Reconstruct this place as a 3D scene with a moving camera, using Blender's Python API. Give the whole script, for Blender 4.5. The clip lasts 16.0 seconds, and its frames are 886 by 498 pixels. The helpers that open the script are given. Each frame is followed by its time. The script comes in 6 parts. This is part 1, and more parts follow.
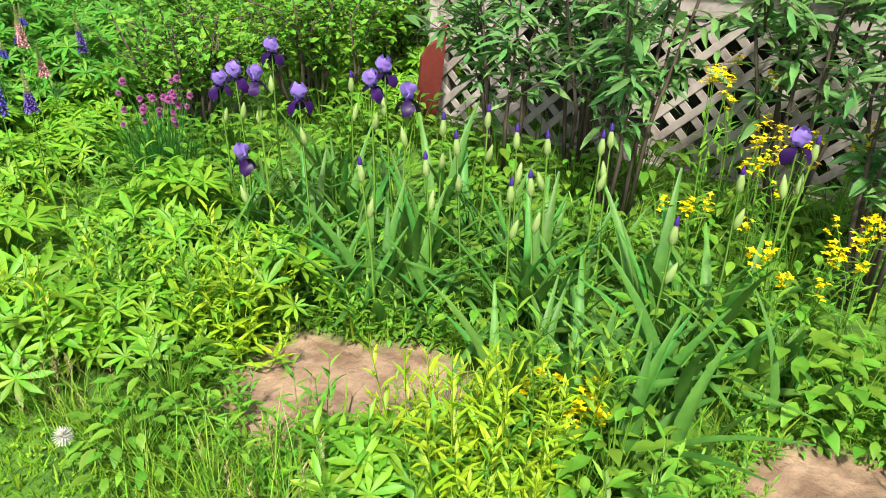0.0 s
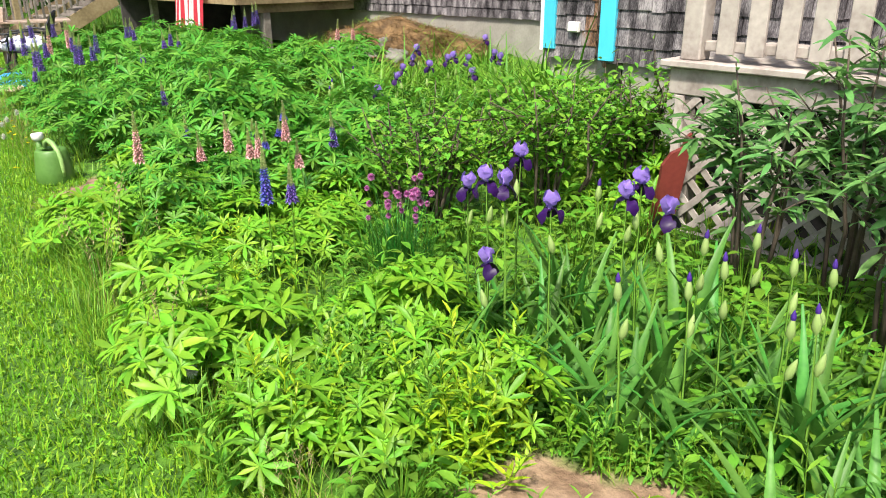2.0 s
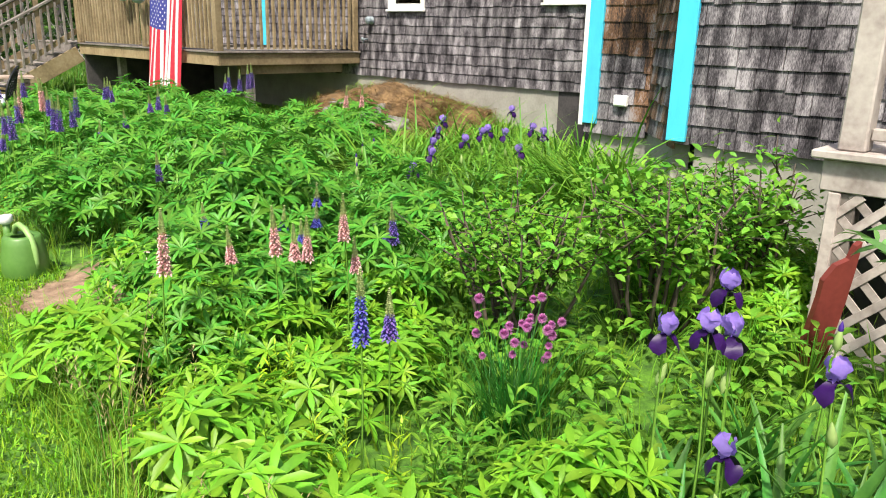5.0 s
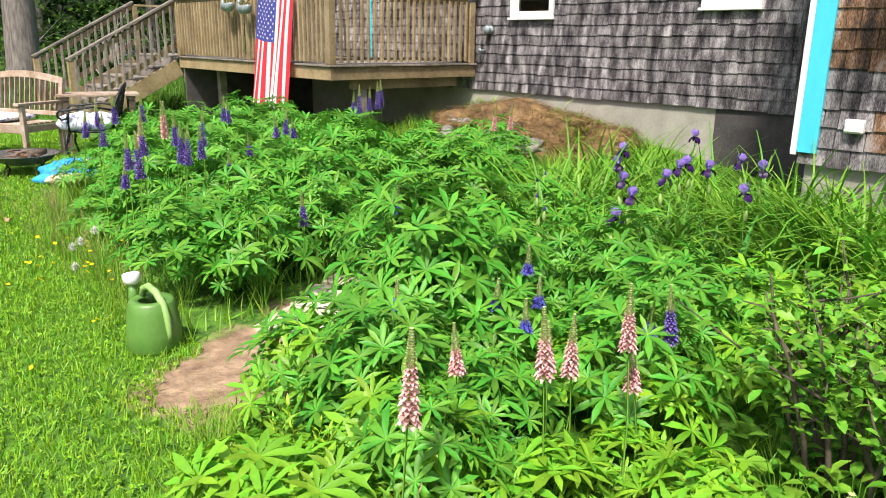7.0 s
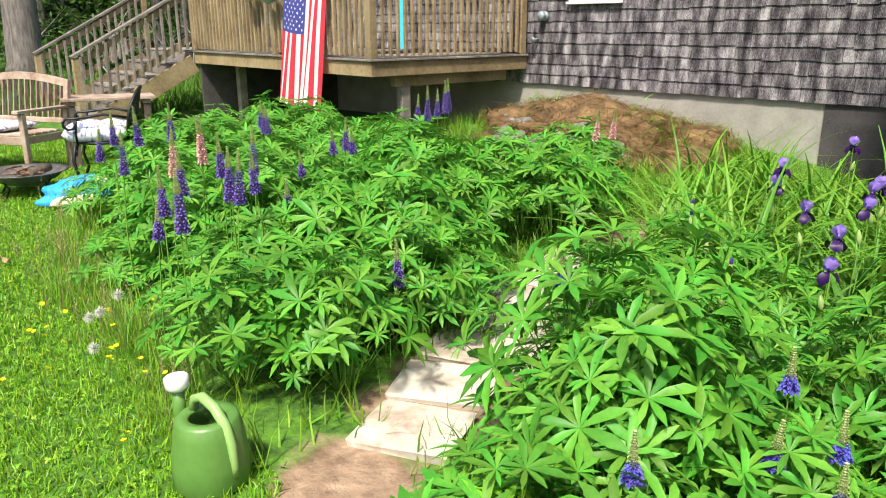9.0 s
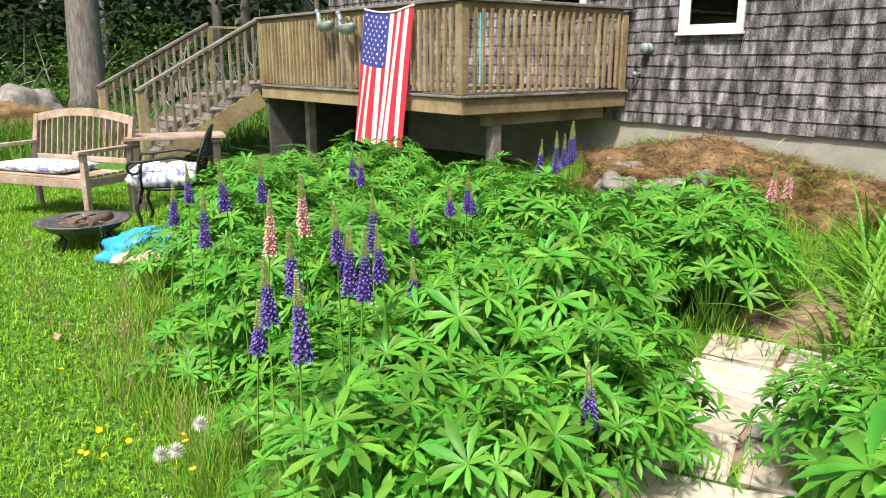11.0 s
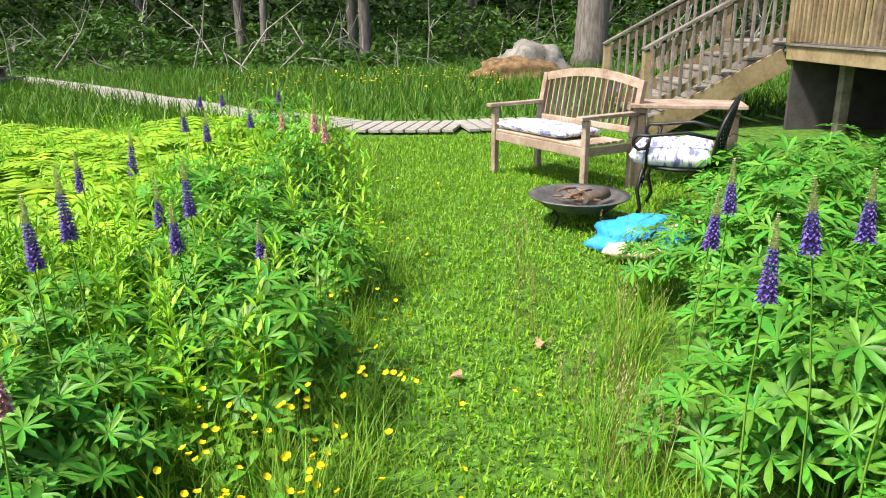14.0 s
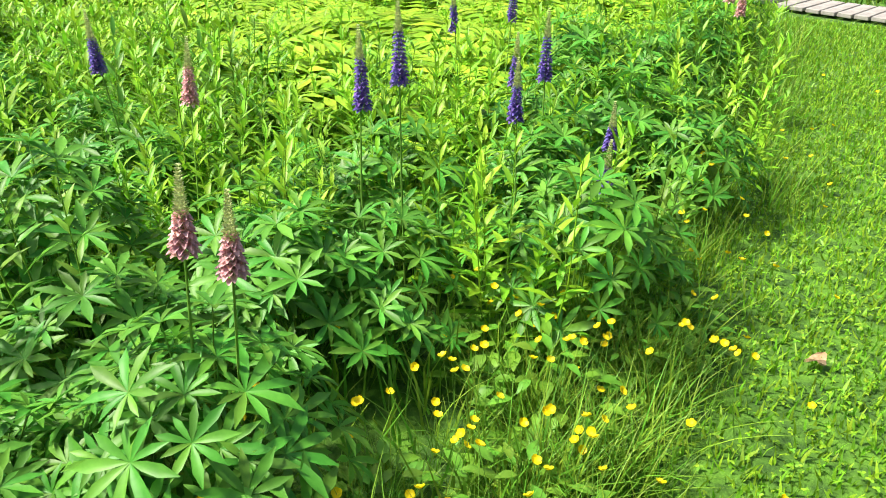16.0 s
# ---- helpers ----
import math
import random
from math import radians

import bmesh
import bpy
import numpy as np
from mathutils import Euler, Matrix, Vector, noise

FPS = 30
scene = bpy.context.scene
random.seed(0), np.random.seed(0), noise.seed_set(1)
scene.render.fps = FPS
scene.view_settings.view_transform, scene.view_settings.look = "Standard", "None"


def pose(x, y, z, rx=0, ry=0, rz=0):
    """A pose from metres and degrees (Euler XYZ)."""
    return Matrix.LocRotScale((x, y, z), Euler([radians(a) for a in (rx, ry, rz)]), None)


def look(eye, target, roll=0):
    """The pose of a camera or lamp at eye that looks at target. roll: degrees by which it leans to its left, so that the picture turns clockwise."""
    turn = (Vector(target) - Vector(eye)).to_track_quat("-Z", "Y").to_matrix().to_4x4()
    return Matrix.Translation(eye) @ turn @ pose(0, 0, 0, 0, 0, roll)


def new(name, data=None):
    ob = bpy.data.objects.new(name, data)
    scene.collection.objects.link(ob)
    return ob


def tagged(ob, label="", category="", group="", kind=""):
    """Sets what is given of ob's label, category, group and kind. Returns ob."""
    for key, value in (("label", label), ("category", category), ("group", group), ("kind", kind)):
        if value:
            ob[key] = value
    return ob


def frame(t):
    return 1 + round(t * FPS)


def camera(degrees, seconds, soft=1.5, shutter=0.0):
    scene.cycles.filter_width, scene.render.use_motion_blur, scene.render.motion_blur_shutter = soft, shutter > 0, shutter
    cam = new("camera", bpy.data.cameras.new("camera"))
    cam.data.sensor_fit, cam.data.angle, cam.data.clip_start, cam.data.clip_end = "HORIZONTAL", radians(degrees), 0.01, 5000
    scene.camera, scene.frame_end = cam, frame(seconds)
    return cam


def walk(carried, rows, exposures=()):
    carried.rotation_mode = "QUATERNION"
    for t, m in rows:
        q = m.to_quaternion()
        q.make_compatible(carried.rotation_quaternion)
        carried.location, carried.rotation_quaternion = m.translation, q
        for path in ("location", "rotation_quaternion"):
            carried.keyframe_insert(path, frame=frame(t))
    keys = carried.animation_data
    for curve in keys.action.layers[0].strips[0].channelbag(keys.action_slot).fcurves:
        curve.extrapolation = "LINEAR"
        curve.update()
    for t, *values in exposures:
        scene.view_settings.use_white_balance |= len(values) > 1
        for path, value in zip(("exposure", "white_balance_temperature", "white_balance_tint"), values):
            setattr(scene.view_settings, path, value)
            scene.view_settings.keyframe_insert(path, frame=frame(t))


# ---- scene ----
cam = camera(61.3, 16.0, soft=1.0)
PATH = [
    (0, (-3.46, 1.16, 1.45), (-1.953, 2.089, 0.52), 1.0),
    (0.5, (-3.474, 1.202, 1.461), (-2.038, 2.264, 0.561), 0.7),
    (1, (-3.479, 1.259, 1.464), (-2.105, 2.444, 0.621), 0.0),
    (1.1, (-3.475, 1.273, 1.463), (-2.108, 2.475, 0.634), -0.2),
    (1.2, (-3.473, 1.289, 1.462), (-2.14, 2.553, 0.672), -4.7),
    (1.5, (-3.476, 1.329, 1.465), (-2.144, 2.607, 0.695), -0.2),
    (2, (-3.471, 1.401, 1.46), (-2.202, 2.775, 0.751), -0.4),
    (2.5, (-3.478, 1.495, 1.451), (-2.302, 2.973, 0.795), -1.4),
    (3, (-3.45, 1.599, 1.456), (-2.302, 3.104, 0.808), -0.7),
    (3.2, (-3.426, 1.662, 1.457), (-2.23, 3.135, 0.824), -0.1),
    (5.3, (-3.283, 2.669, 1.442), (-1.864, 3.973, 0.906), 1.4),
    (5.5, (-3.244, 2.782, 1.448), (-1.812, 4.082, 0.939), 1.4),
    (6, (-3.203, 3.086, 1.442), (-1.79, 4.398, 0.912), 3.0),
    (6.5, (-3.194, 3.433, 1.448), (-1.884, 4.834, 0.881), 0.7),
    (7, (-3.135, 3.766, 1.448), (-1.86, 5.209, 0.909), 0.8),
    (7.5, (-3.063, 4.11, 1.446), (-1.755, 5.509, 0.871), 1.6),
    (8, (-3.002, 4.471, 1.451), (-1.722, 5.912, 0.915), 0.4),
    (8.2, (-2.961, 4.587, 1.454), (-1.687, 6.019, 0.885), 0.4),
    (10.3, (-2.627, 5.691, 1.485), (-1.389, 7.183, 0.996), -1.1),
    (10.5, (-2.601, 5.801, 1.482), (-1.359, 7.301, 1.029), -1.0),
    (11, (-2.583, 6.028, 1.484), (-1.404, 7.566, 0.99), -0.1),
    (11.5, (-2.591, 6.285, 1.489), (-1.442, 7.836, 0.967), -0.6),
    (12, (-2.535, 6.482, 1.476), (-1.658, 8.191, 0.918), 0.7),
    (12.5, (-2.421, 6.623, 1.474), (-1.711, 8.413, 0.936), 1.7),
    (13, (-2.405, 6.803, 1.467), (-1.918, 8.67, 0.938), 1.1),
    (13.5, (-2.445, 7.004, 1.479), (-2.093, 8.901, 0.953), -0.2),
    (14, (-2.481, 7.142, 1.477), (-2.413, 9.051, 0.884), -0.6),
    (14.5, (-2.468, 7.284, 1.466), (-2.742, 9.174, 0.872), 0.7),
    (15, (-2.42, 7.386, 1.441), (-3.017, 9.143, 0.696), 1.6),
    (15.5, (-2.463, 7.508, 1.39), (-3.191, 9.107, 0.433), 2.0),
    (16, (-2.466, 7.691, 1.398), (-3.299, 9.251, 0.464), 2.7),
]
walk(cam, [(t, look(eye, target, roll)) for t, eye, target, roll in PATH], [(0.0, 0.92), (13.0, 0.92), (14.5, 1.05), (16.0, 1.15)])

# ---- world and light: bright overcast day ----
world = bpy.data.worlds.new("sky")
scene.world = world
world.use_nodes = True
wn = world.node_tree
sky = wn.nodes.new("ShaderNodeTexSky")
sky.sky_type, sky.sun_disc = "NISHITA", False
sky.sun_elevation, sky.sun_rotation = radians(55), radians(239)
sky.air_density, sky.dust_density, sky.ozone_density = 1.0, 4.0, 1.0
wn.links.new(sky.outputs[0], wn.nodes["Background"].inputs[0])
wn.nodes["Background"].inputs[1].default_value = 0.105
sun_data = bpy.data.lights.new("sun", "SUN")
sun_data.energy, sun_data.angle, sun_data.color = 3.7, radians(5), (1.0, 0.94, 0.82)
sun = new("sun", sun_data)
sun.matrix_world = look((-10, -1, 17), (0, 5, 0))


# ---- materials ----
def material(name, cols, scale=6.0, rough=0.6, bump=0.2, stretch=(1, 1, 1), vary=0.25, by="island", through_light=0.0, metal=0.0, fine=40.0, fine_amount=0.35, bump_scale=None, hue=0.0, contrast=(0.32, 0.68), gloss=0.5):
    m = bpy.data.materials.new(name)
    m.use_nodes = True
    nt = m.node_tree
    n, l = nt.nodes, nt.links
    bsdf = n["Principled BSDF"]
    tc = n.new("ShaderNodeTexCoord")
    mp = n.new("ShaderNodeMapping")
    mp.inputs["Scale"].default_value = stretch
    where = n.new("ShaderNodeNewGeometry").outputs["Position"] if by == "object" else tc.outputs["Object"]
    l.new(where, mp.inputs[0])
    big = n.new("ShaderNodeTexNoise")
    big.inputs["Scale"].default_value, big.inputs["Detail"].default_value = scale, 5
    l.new(mp.outputs[0], big.inputs["Vector"])
    small = n.new("ShaderNodeTexNoise")
    small.inputs["Scale"].default_value, small.inputs["Detail"].default_value = fine, 4
    l.new(mp.outputs[0], small.inputs["Vector"])
    mixf = n.new("ShaderNodeMix")
    mixf.inputs[0].default_value = fine_amount
    l.new(big.outputs["Fac"], mixf.inputs[2])
    l.new(small.outputs["Fac"], mixf.inputs[3])
    ramp = n.new("ShaderNodeValToRGB")
    el = ramp.color_ramp.elements
    lo, hi = contrast
    for k, c in enumerate(cols):
        p = lo + (hi - lo) * k / max(1, len(cols) - 1)
        e = el[k] if k < 2 else el.new(p)
        e.position, e.color = p, (*c, 1)
    l.new(mixf.outputs[0], ramp.inputs[0])
    hsv = n.new("ShaderNodeHueSaturation")
    if by == "island":
        rnd = n.new("ShaderNodeNewGeometry").outputs["Random Per Island"]
    else:
        rnd = n.new("ShaderNodeObjectInfo").outputs["Random"]
    mr = n.new("ShaderNodeMapRange")
    mr.inputs[3].default_value, mr.inputs[4].default_value = 1 - vary, 1 + vary
    l.new(rnd, mr.inputs[0])
    l.new(mr.outputs[0], hsv.inputs["Value"])
    if hue:
        mh = n.new("ShaderNodeMapRange")
        mh.inputs[3].default_value, mh.inputs[4].default_value = 0.5 - hue, 0.5 + hue
        mw = n.new("ShaderNodeMath")
        mw.operation = "FRACT"
        mm = n.new("ShaderNodeMath")
        mm.operation, mm.inputs[1].default_value = "MULTIPLY", 7.31
        l.new(rnd, mm.inputs[0])
        l.new(mm.outputs[0], mw.inputs[0])
        l.new(mw.outputs[0], mh.inputs[0])
        l.new(mh.outputs[0], hsv.inputs["Hue"])
    l.new(ramp.outputs[0], hsv.inputs["Color"])
    l.new(hsv.outputs[0], bsdf.inputs["Base Color"])
    bsdf.inputs["Specular IOR Level"].default_value = gloss
    bsdf.inputs["Roughness"].default_value, bsdf.inputs["Metallic"].default_value = rough, metal
    if bump:
        b = n.new("ShaderNodeBump")
        b.inputs["Strength"].default_value, b.inputs["Distance"].default_value = bump, bump_scale or 0.004
        l.new(mixf.outputs[0], b.inputs["Height"])
        l.new(b.outputs[0], bsdf.inputs["Normal"])
    if through_light:
        tr = n.new("ShaderNodeBsdfTranslucent")
        l.new(hsv.outputs[0], tr.inputs[0])
        mx = n.new("ShaderNodeMixShader")
        mx.inputs[0].default_value = through_light
        l.new(bsdf.outputs[0], mx.inputs[1])
        l.new(tr.outputs[0], mx.inputs[2])
        l.new(mx.outputs[0], n["Material Output"].inputs[0])
    return m


def leafy(name, dark, light, rough=0.45, vary=0.3, hue=0.02, glow=0.30):
    return material(name, (dark, light), 9, rough, 0.0, vary=vary, through_light=glow, hue=hue, fine=60, gloss=0.3)


M_LUPIN = leafy("lupin_leaf", (0.068, 0.235, 0.022), (0.125, 0.36, 0.036))
M_LUPIN_YOUNG = leafy("young_leaf", (0.13, 0.33, 0.018), (0.22, 0.46, 0.03))
M_WEED = leafy("weed_leaf", (0.10, 0.27, 0.02), (0.19, 0.40, 0.04))
M_LIME = leafy("lime_leaf", (0.240, 0.440, 0.012), (0.384, 0.560, 0.029))
M_FERN = leafy("fern_frond", (0.23, 0.44, 0.015), (0.38, 0.58, 0.04), vary=0.3)
M_IRIS_LEAF = leafy("iris_leaf", (0.060, 0.200, 0.032), (0.120, 0.320, 0.052), vary=0.25)
M_DARK_LEAF = leafy("shrub_leaf", (0.085, 0.23, 0.06), (0.17, 0.36, 0.10))
M_ROSE_LEAF = leafy("rose_leaf", (0.085, 0.25, 0.02), (0.19, 0.42, 0.04))
M_CHIVE = leafy("chive_leaf", (0.03, 0.17, 0.022), (0.06, 0.26, 0.03))
M_LAWN = leafy("lawn_blade", (0.15, 0.335, 0.014), (0.25, 0.45, 0.03), vary=0.35, hue=0.025)
M_TALL = leafy("meadow_blade", (0.120, 0.290, 0.017), (0.240, 0.420, 0.043), vary=0.35, hue=0.03)
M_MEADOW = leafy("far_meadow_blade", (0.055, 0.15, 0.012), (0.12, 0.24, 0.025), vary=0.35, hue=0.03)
M_GOLD = leafy("golden_leaf", (0.17, 0.40, 0.015), (0.28, 0.54, 0.03))
M_STRAW = leafy("straw", (0.24, 0.20, 0.08), (0.38, 0.32, 0.15), hue=0.01, glow=0.2)
M_DRYGRASS = leafy("dry_brown_grass", (0.10, 0.055, 0.02), (0.22, 0.135, 0.05), hue=0.015, glow=0.15)
M_STEM = leafy("green_stem", (0.10, 0.26, 0.03), (0.16, 0.34, 0.05), glow=0.1)
# near-black leaf green: the shade inside the woods is put into the colour
M_WOODS_SHADED = leafy("shaded_woods_leaf", (0.008, 0.020, 0.006), (0.022, 0.045, 0.010), glow=0.2)
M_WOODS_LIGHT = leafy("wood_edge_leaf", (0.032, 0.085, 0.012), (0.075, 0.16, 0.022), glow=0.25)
M_PURPLE = leafy("lupin_purple", (0.105, 0.065, 0.34), (0.26, 0.18, 0.52), hue=0.025, glow=0.2)
M_BLUE = leafy("lupin_blue", (0.06, 0.06, 0.40), (0.17, 0.16, 0.60), hue=0.02, glow=0.2)
M_PINK = leafy("lupin_pink", (0.62, 0.30, 0.32), (0.80, 0.54, 0.52), hue=0.015, glow=0.2)
M_TIP = leafy("lupin_tip", (0.46, 0.54, 0.20), (0.62, 0.66, 0.34), hue=0.02, glow=0.2)
M_STANDARD = leafy("iris_standard", (0.26, 0.15, 0.58), (0.42, 0.28, 0.76), vary=0.15, hue=0.01)
M_FALL = leafy("iris_fall", (0.012, 0.0015, 0.035), (0.032, 0.004, 0.08), vary=0.15, hue=0.01, glow=0.03)
M_BUD = leafy("iris_bud", (0.30, 0.44, 0.12), (0.46, 0.56, 0.22), vary=0.15, hue=0.01)
M_BUD_TIP = leafy("iris_bud_tip", (0.05, 0.025, 0.26), (0.10, 0.05, 0.36), vary=0.15, hue=0.01)
M_ALLIUM = leafy("allium_pink", (0.46, 0.12, 0.36), (0.62, 0.26, 0.52), vary=0.25, hue=0.02)
M_YELLOW = leafy("yellow_petal", (0.78, 0.60, 0.004), (0.88, 0.74, 0.01), vary=0.12, hue=0.005, glow=0.3)
M_WHITE_FLUFF = leafy("seed_fluff", (0.55, 0.55, 0.48), (0.66, 0.66, 0.60), hue=0.0)
M_TWIG = material("bark_twig", ((0.05, 0.035, 0.025), (0.13, 0.10, 0.075)), 12, 0.85, 0.3)
M_DEAD = material("dead_branch", ((0.22, 0.20, 0.18), (0.36, 0.34, 0.31)), 12, 0.85, 0.3)
M_BARK = material("bark", ((0.05, 0.042, 0.038), (0.12, 0.105, 0.095), (0.20, 0.18, 0.17)), 3, 0.9, 0.9, (6, 6, 1), bump_scale=0.02)
M_SHINGLE = material("weathered_shingle", ((0.013, 0.012, 0.014), (0.055, 0.049, 0.055), (0.155, 0.142, 0.152), (0.31, 0.29, 0.30)), 1.0, 0.85, 0.25, (11, 11, 3.0), contrast=(0.36, 0.62), gloss=0.25, vary=0.3, by="object", fine=14)
M_SHINGLE_JOINED = material("weathered_shingle_far", ((0.013, 0.012, 0.014), (0.055, 0.049, 0.055), (0.155, 0.142, 0.152), (0.31, 0.29, 0.30)), 1.0, 0.85, 0.25, (11, 11, 3.0), contrast=(0.36, 0.62), gloss=0.25, vary=0.3, fine=14)
M_SHINGLE_BROWN = material("brown_shingle", ((0.012, 0.010, 0.010), (0.05, 0.034, 0.028), (0.18, 0.095, 0.05), (0.27, 0.24, 0.24)), 1.0, 0.85, 0.25, (11, 11, 3.0), contrast=(0.36, 0.62), gloss=0.25, vary=0.3, fine=14)
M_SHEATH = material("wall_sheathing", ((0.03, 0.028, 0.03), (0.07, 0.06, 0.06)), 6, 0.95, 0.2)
M_TURQ = material("turquoise_paint", ((0.055, 0.50, 0.72), (0.075, 0.58, 0.80)), 4, 0.45, 0.15, (4, 4, 1), vary=0.05, by="object")
M_WHITE = material("white_paint", ((0.70, 0.70, 0.68), (0.82, 0.82, 0.81)), 5, 0.5, 0.1, vary=0.05, by="object")
M_CONCRETE = material("concrete", ((0.24, 0.228, 0.196), (0.37, 0.353, 0.31)), 4, 0.9, 0.4, vary=0.05)
M_DECK = material("pine_decking", ((0.135, 0.095, 0.05), (0.25, 0.185, 0.10), (0.33, 0.26, 0.155)), 3, 0.75, 0.3, (1, 1, 1), vary=0.18, by="object", fine=22)
M_GREYWOOD = material("grey_weathered_wood", ((0.09, 0.075, 0.065), (0.18, 0.155, 0.135), (0.28, 0.25, 0.225)), 5, 0.85, 0.3, vary=0.22, by="object", fine=30)
M_PORCH = material("pale_weathered_wood", ((0.24, 0.20, 0.18), (0.40, 0.35, 0.32), (0.52, 0.47, 0.43)), 5, 0.85, 0.3, vary=0.15, by="object", fine=30)
M_TEAK = material("teak", ((0.20, 0.125, 0.085), (0.34, 0.25, 0.19), (0.45, 0.38, 0.33)), 5, 0.7, 0.2, vary=0.15, by="object", fine=30)
M_RED = material("red_paint", ((0.13, 0.022, 0.017), (0.21, 0.04, 0.03)), 5, 0.55, 0.2, vary=0.05)
M_FLAG_RED = material("flag_red", ((0.62, 0.03, 0.06), (0.70, 0.05, 0.08)), 30, 0.7, 0.1, vary=0.03, through_light=0.25)
M_FLAG_WHITE = material("flag_white", ((0.80, 0.79, 0.80), (0.88, 0.87, 0.88)), 30, 0.7, 0.1, vary=0.03, through_light=0.25)
M_FLAG_BLUE = material("flag_blue", ((0.05, 0.06, 0.30), (0.07, 0.08, 0.36)), 30, 0.7, 0.1, vary=0.03, through_light=0.2)
M_CUSHION = material("cushion_cloth", ((0.16, 0.17, 0.36), (0.66, 0.65, 0.70), (0.80, 0.79, 0.78)), 11, 0.9, 0.3, (1, 3, 1), vary=0.02, fine=70, fine_amount=0.1, contrast=(0.40, 0.56))
M_IRON = material("black_iron", ((0.012, 0.013, 0.014), (0.035, 0.036, 0.04)), 14, 0.45, 0.2, vary=0.1, metal=0.6)
M_STEEL = material("sooty_steel", ((0.06, 0.055, 0.05), (0.22, 0.21, 0.20)), 8, 0.55, 0.2, vary=0.05, metal=0.5)
M_ASH = material("charred_wood", ((0.03, 0.025, 0.02), (0.22, 0.13, 0.08), (0.34, 0.24, 0.17)), 9, 0.95, 0.5, vary=0.3)
M_TARP = material("blue_plastic", ((0.02, 0.24, 0.62), (0.05, 0.38, 0.78)), 8, 0.35, 0.6, vary=0.1, bump_scale=0.02)
M_BAG = material("beige_sack", ((0.52, 0.42, 0.28), (0.70, 0.60, 0.44)), 8, 0.8, 0.4, vary=0.1)
M_CAN = material("green_plastic", ((0.08, 0.19, 0.035), (0.12, 0.25, 0.055)), 5, 0.4, 0.1, vary=0.03)
M_CANTOP = material("pale_green_plastic", ((0.20, 0.36, 0.10), (0.27, 0.43, 0.14)), 9, 0.45, 0.1, vary=0.03)
M_ROSE_CAP = material("white_plastic", ((0.68, 0.68, 0.66), (0.78, 0.78, 0.76)), 9, 0.45, 0.1, vary=0.03)
M_SLAB = material("paving_stone", ((0.30, 0.225, 0.165), (0.46, 0.41, 0.34), (0.56, 0.53, 0.48)), 5, 0.9, 0.5, vary=0.14, by="object", fine=30)
M_ROCK = material("granite", ((0.085, 0.078, 0.068), (0.19, 0.178, 0.16), (0.30, 0.282, 0.26)), 5, 0.9, 0.8, vary=0.05, fine=30, bump_scale=0.02)
M_MOSS = material("dry_moss", ((0.04, 0.024, 0.012), (0.15, 0.09, 0.04), (0.27, 0.17, 0.075)), 7, 0.95, 0.9, vary=0.1, fine=50, bump_scale=0.02)
M_GALV = material("galvanised", ((0.16, 0.20, 0.23), (0.32, 0.37, 0.40)), 9, 0.45, 0.1, vary=0.15, metal=0.3)
M_GREYSIDING = material("grey_siding", ((0.56, 0.60, 0.62), (0.70, 0.74, 0.76)), 1.2, 0.6, 0.1, (1, 1, 0.4), vary=0.03)
M_ROOF = material("asphalt_shingles", ((0.08, 0.08, 0.085), (0.13, 0.13, 0.135)), 9, 0.95, 0.4)
M_PLASTER = material("inner_plaster", ((0.45, 0.43, 0.40), (0.52, 0.50, 0.47)), 2, 0.9, 0.1)
M_CURTAIN = material("dim_interior", ((0.10, 0.11, 0.11), (0.20, 0.21, 0.20)), 2, 0.9, 0.0)
M_DRYLEAF = material("dry_leaf", ((0.24, 0.15, 0.07), (0.40, 0.29, 0.17)), 20, 0.8, 0.3)


def glass_material():
    m = bpy.data.materials.new("window_glass")
    m.use_nodes = True
    b = m.node_tree.nodes["Principled BSDF"]
    b.inputs["Base Color"].default_value = (0.85, 0.9, 0.9, 1)
    b.inputs["Roughness"].default_value, b.inputs["Transmission Weight"].default_value = 0.02, 1.0
    return m


M_GLASS = glass_material()

# bare soil: centre x, y, radius, stretch along x
SOIL = ((-2.12, 2.46, 0.27, 1.0), (-1.98, 2.22, 0.24, 1.0), (-1.78, 1.02, 0.23, 1.2), (-1.87, 6.58, 0.36, 1.0), (-1.62, 6.88, 0.24, 1.0), (-0.85, 7.05, 0.36, 1.4), (0.45, 7.6, 0.34, 2.1), (1.75, 8.0, 0.34, 1.6))


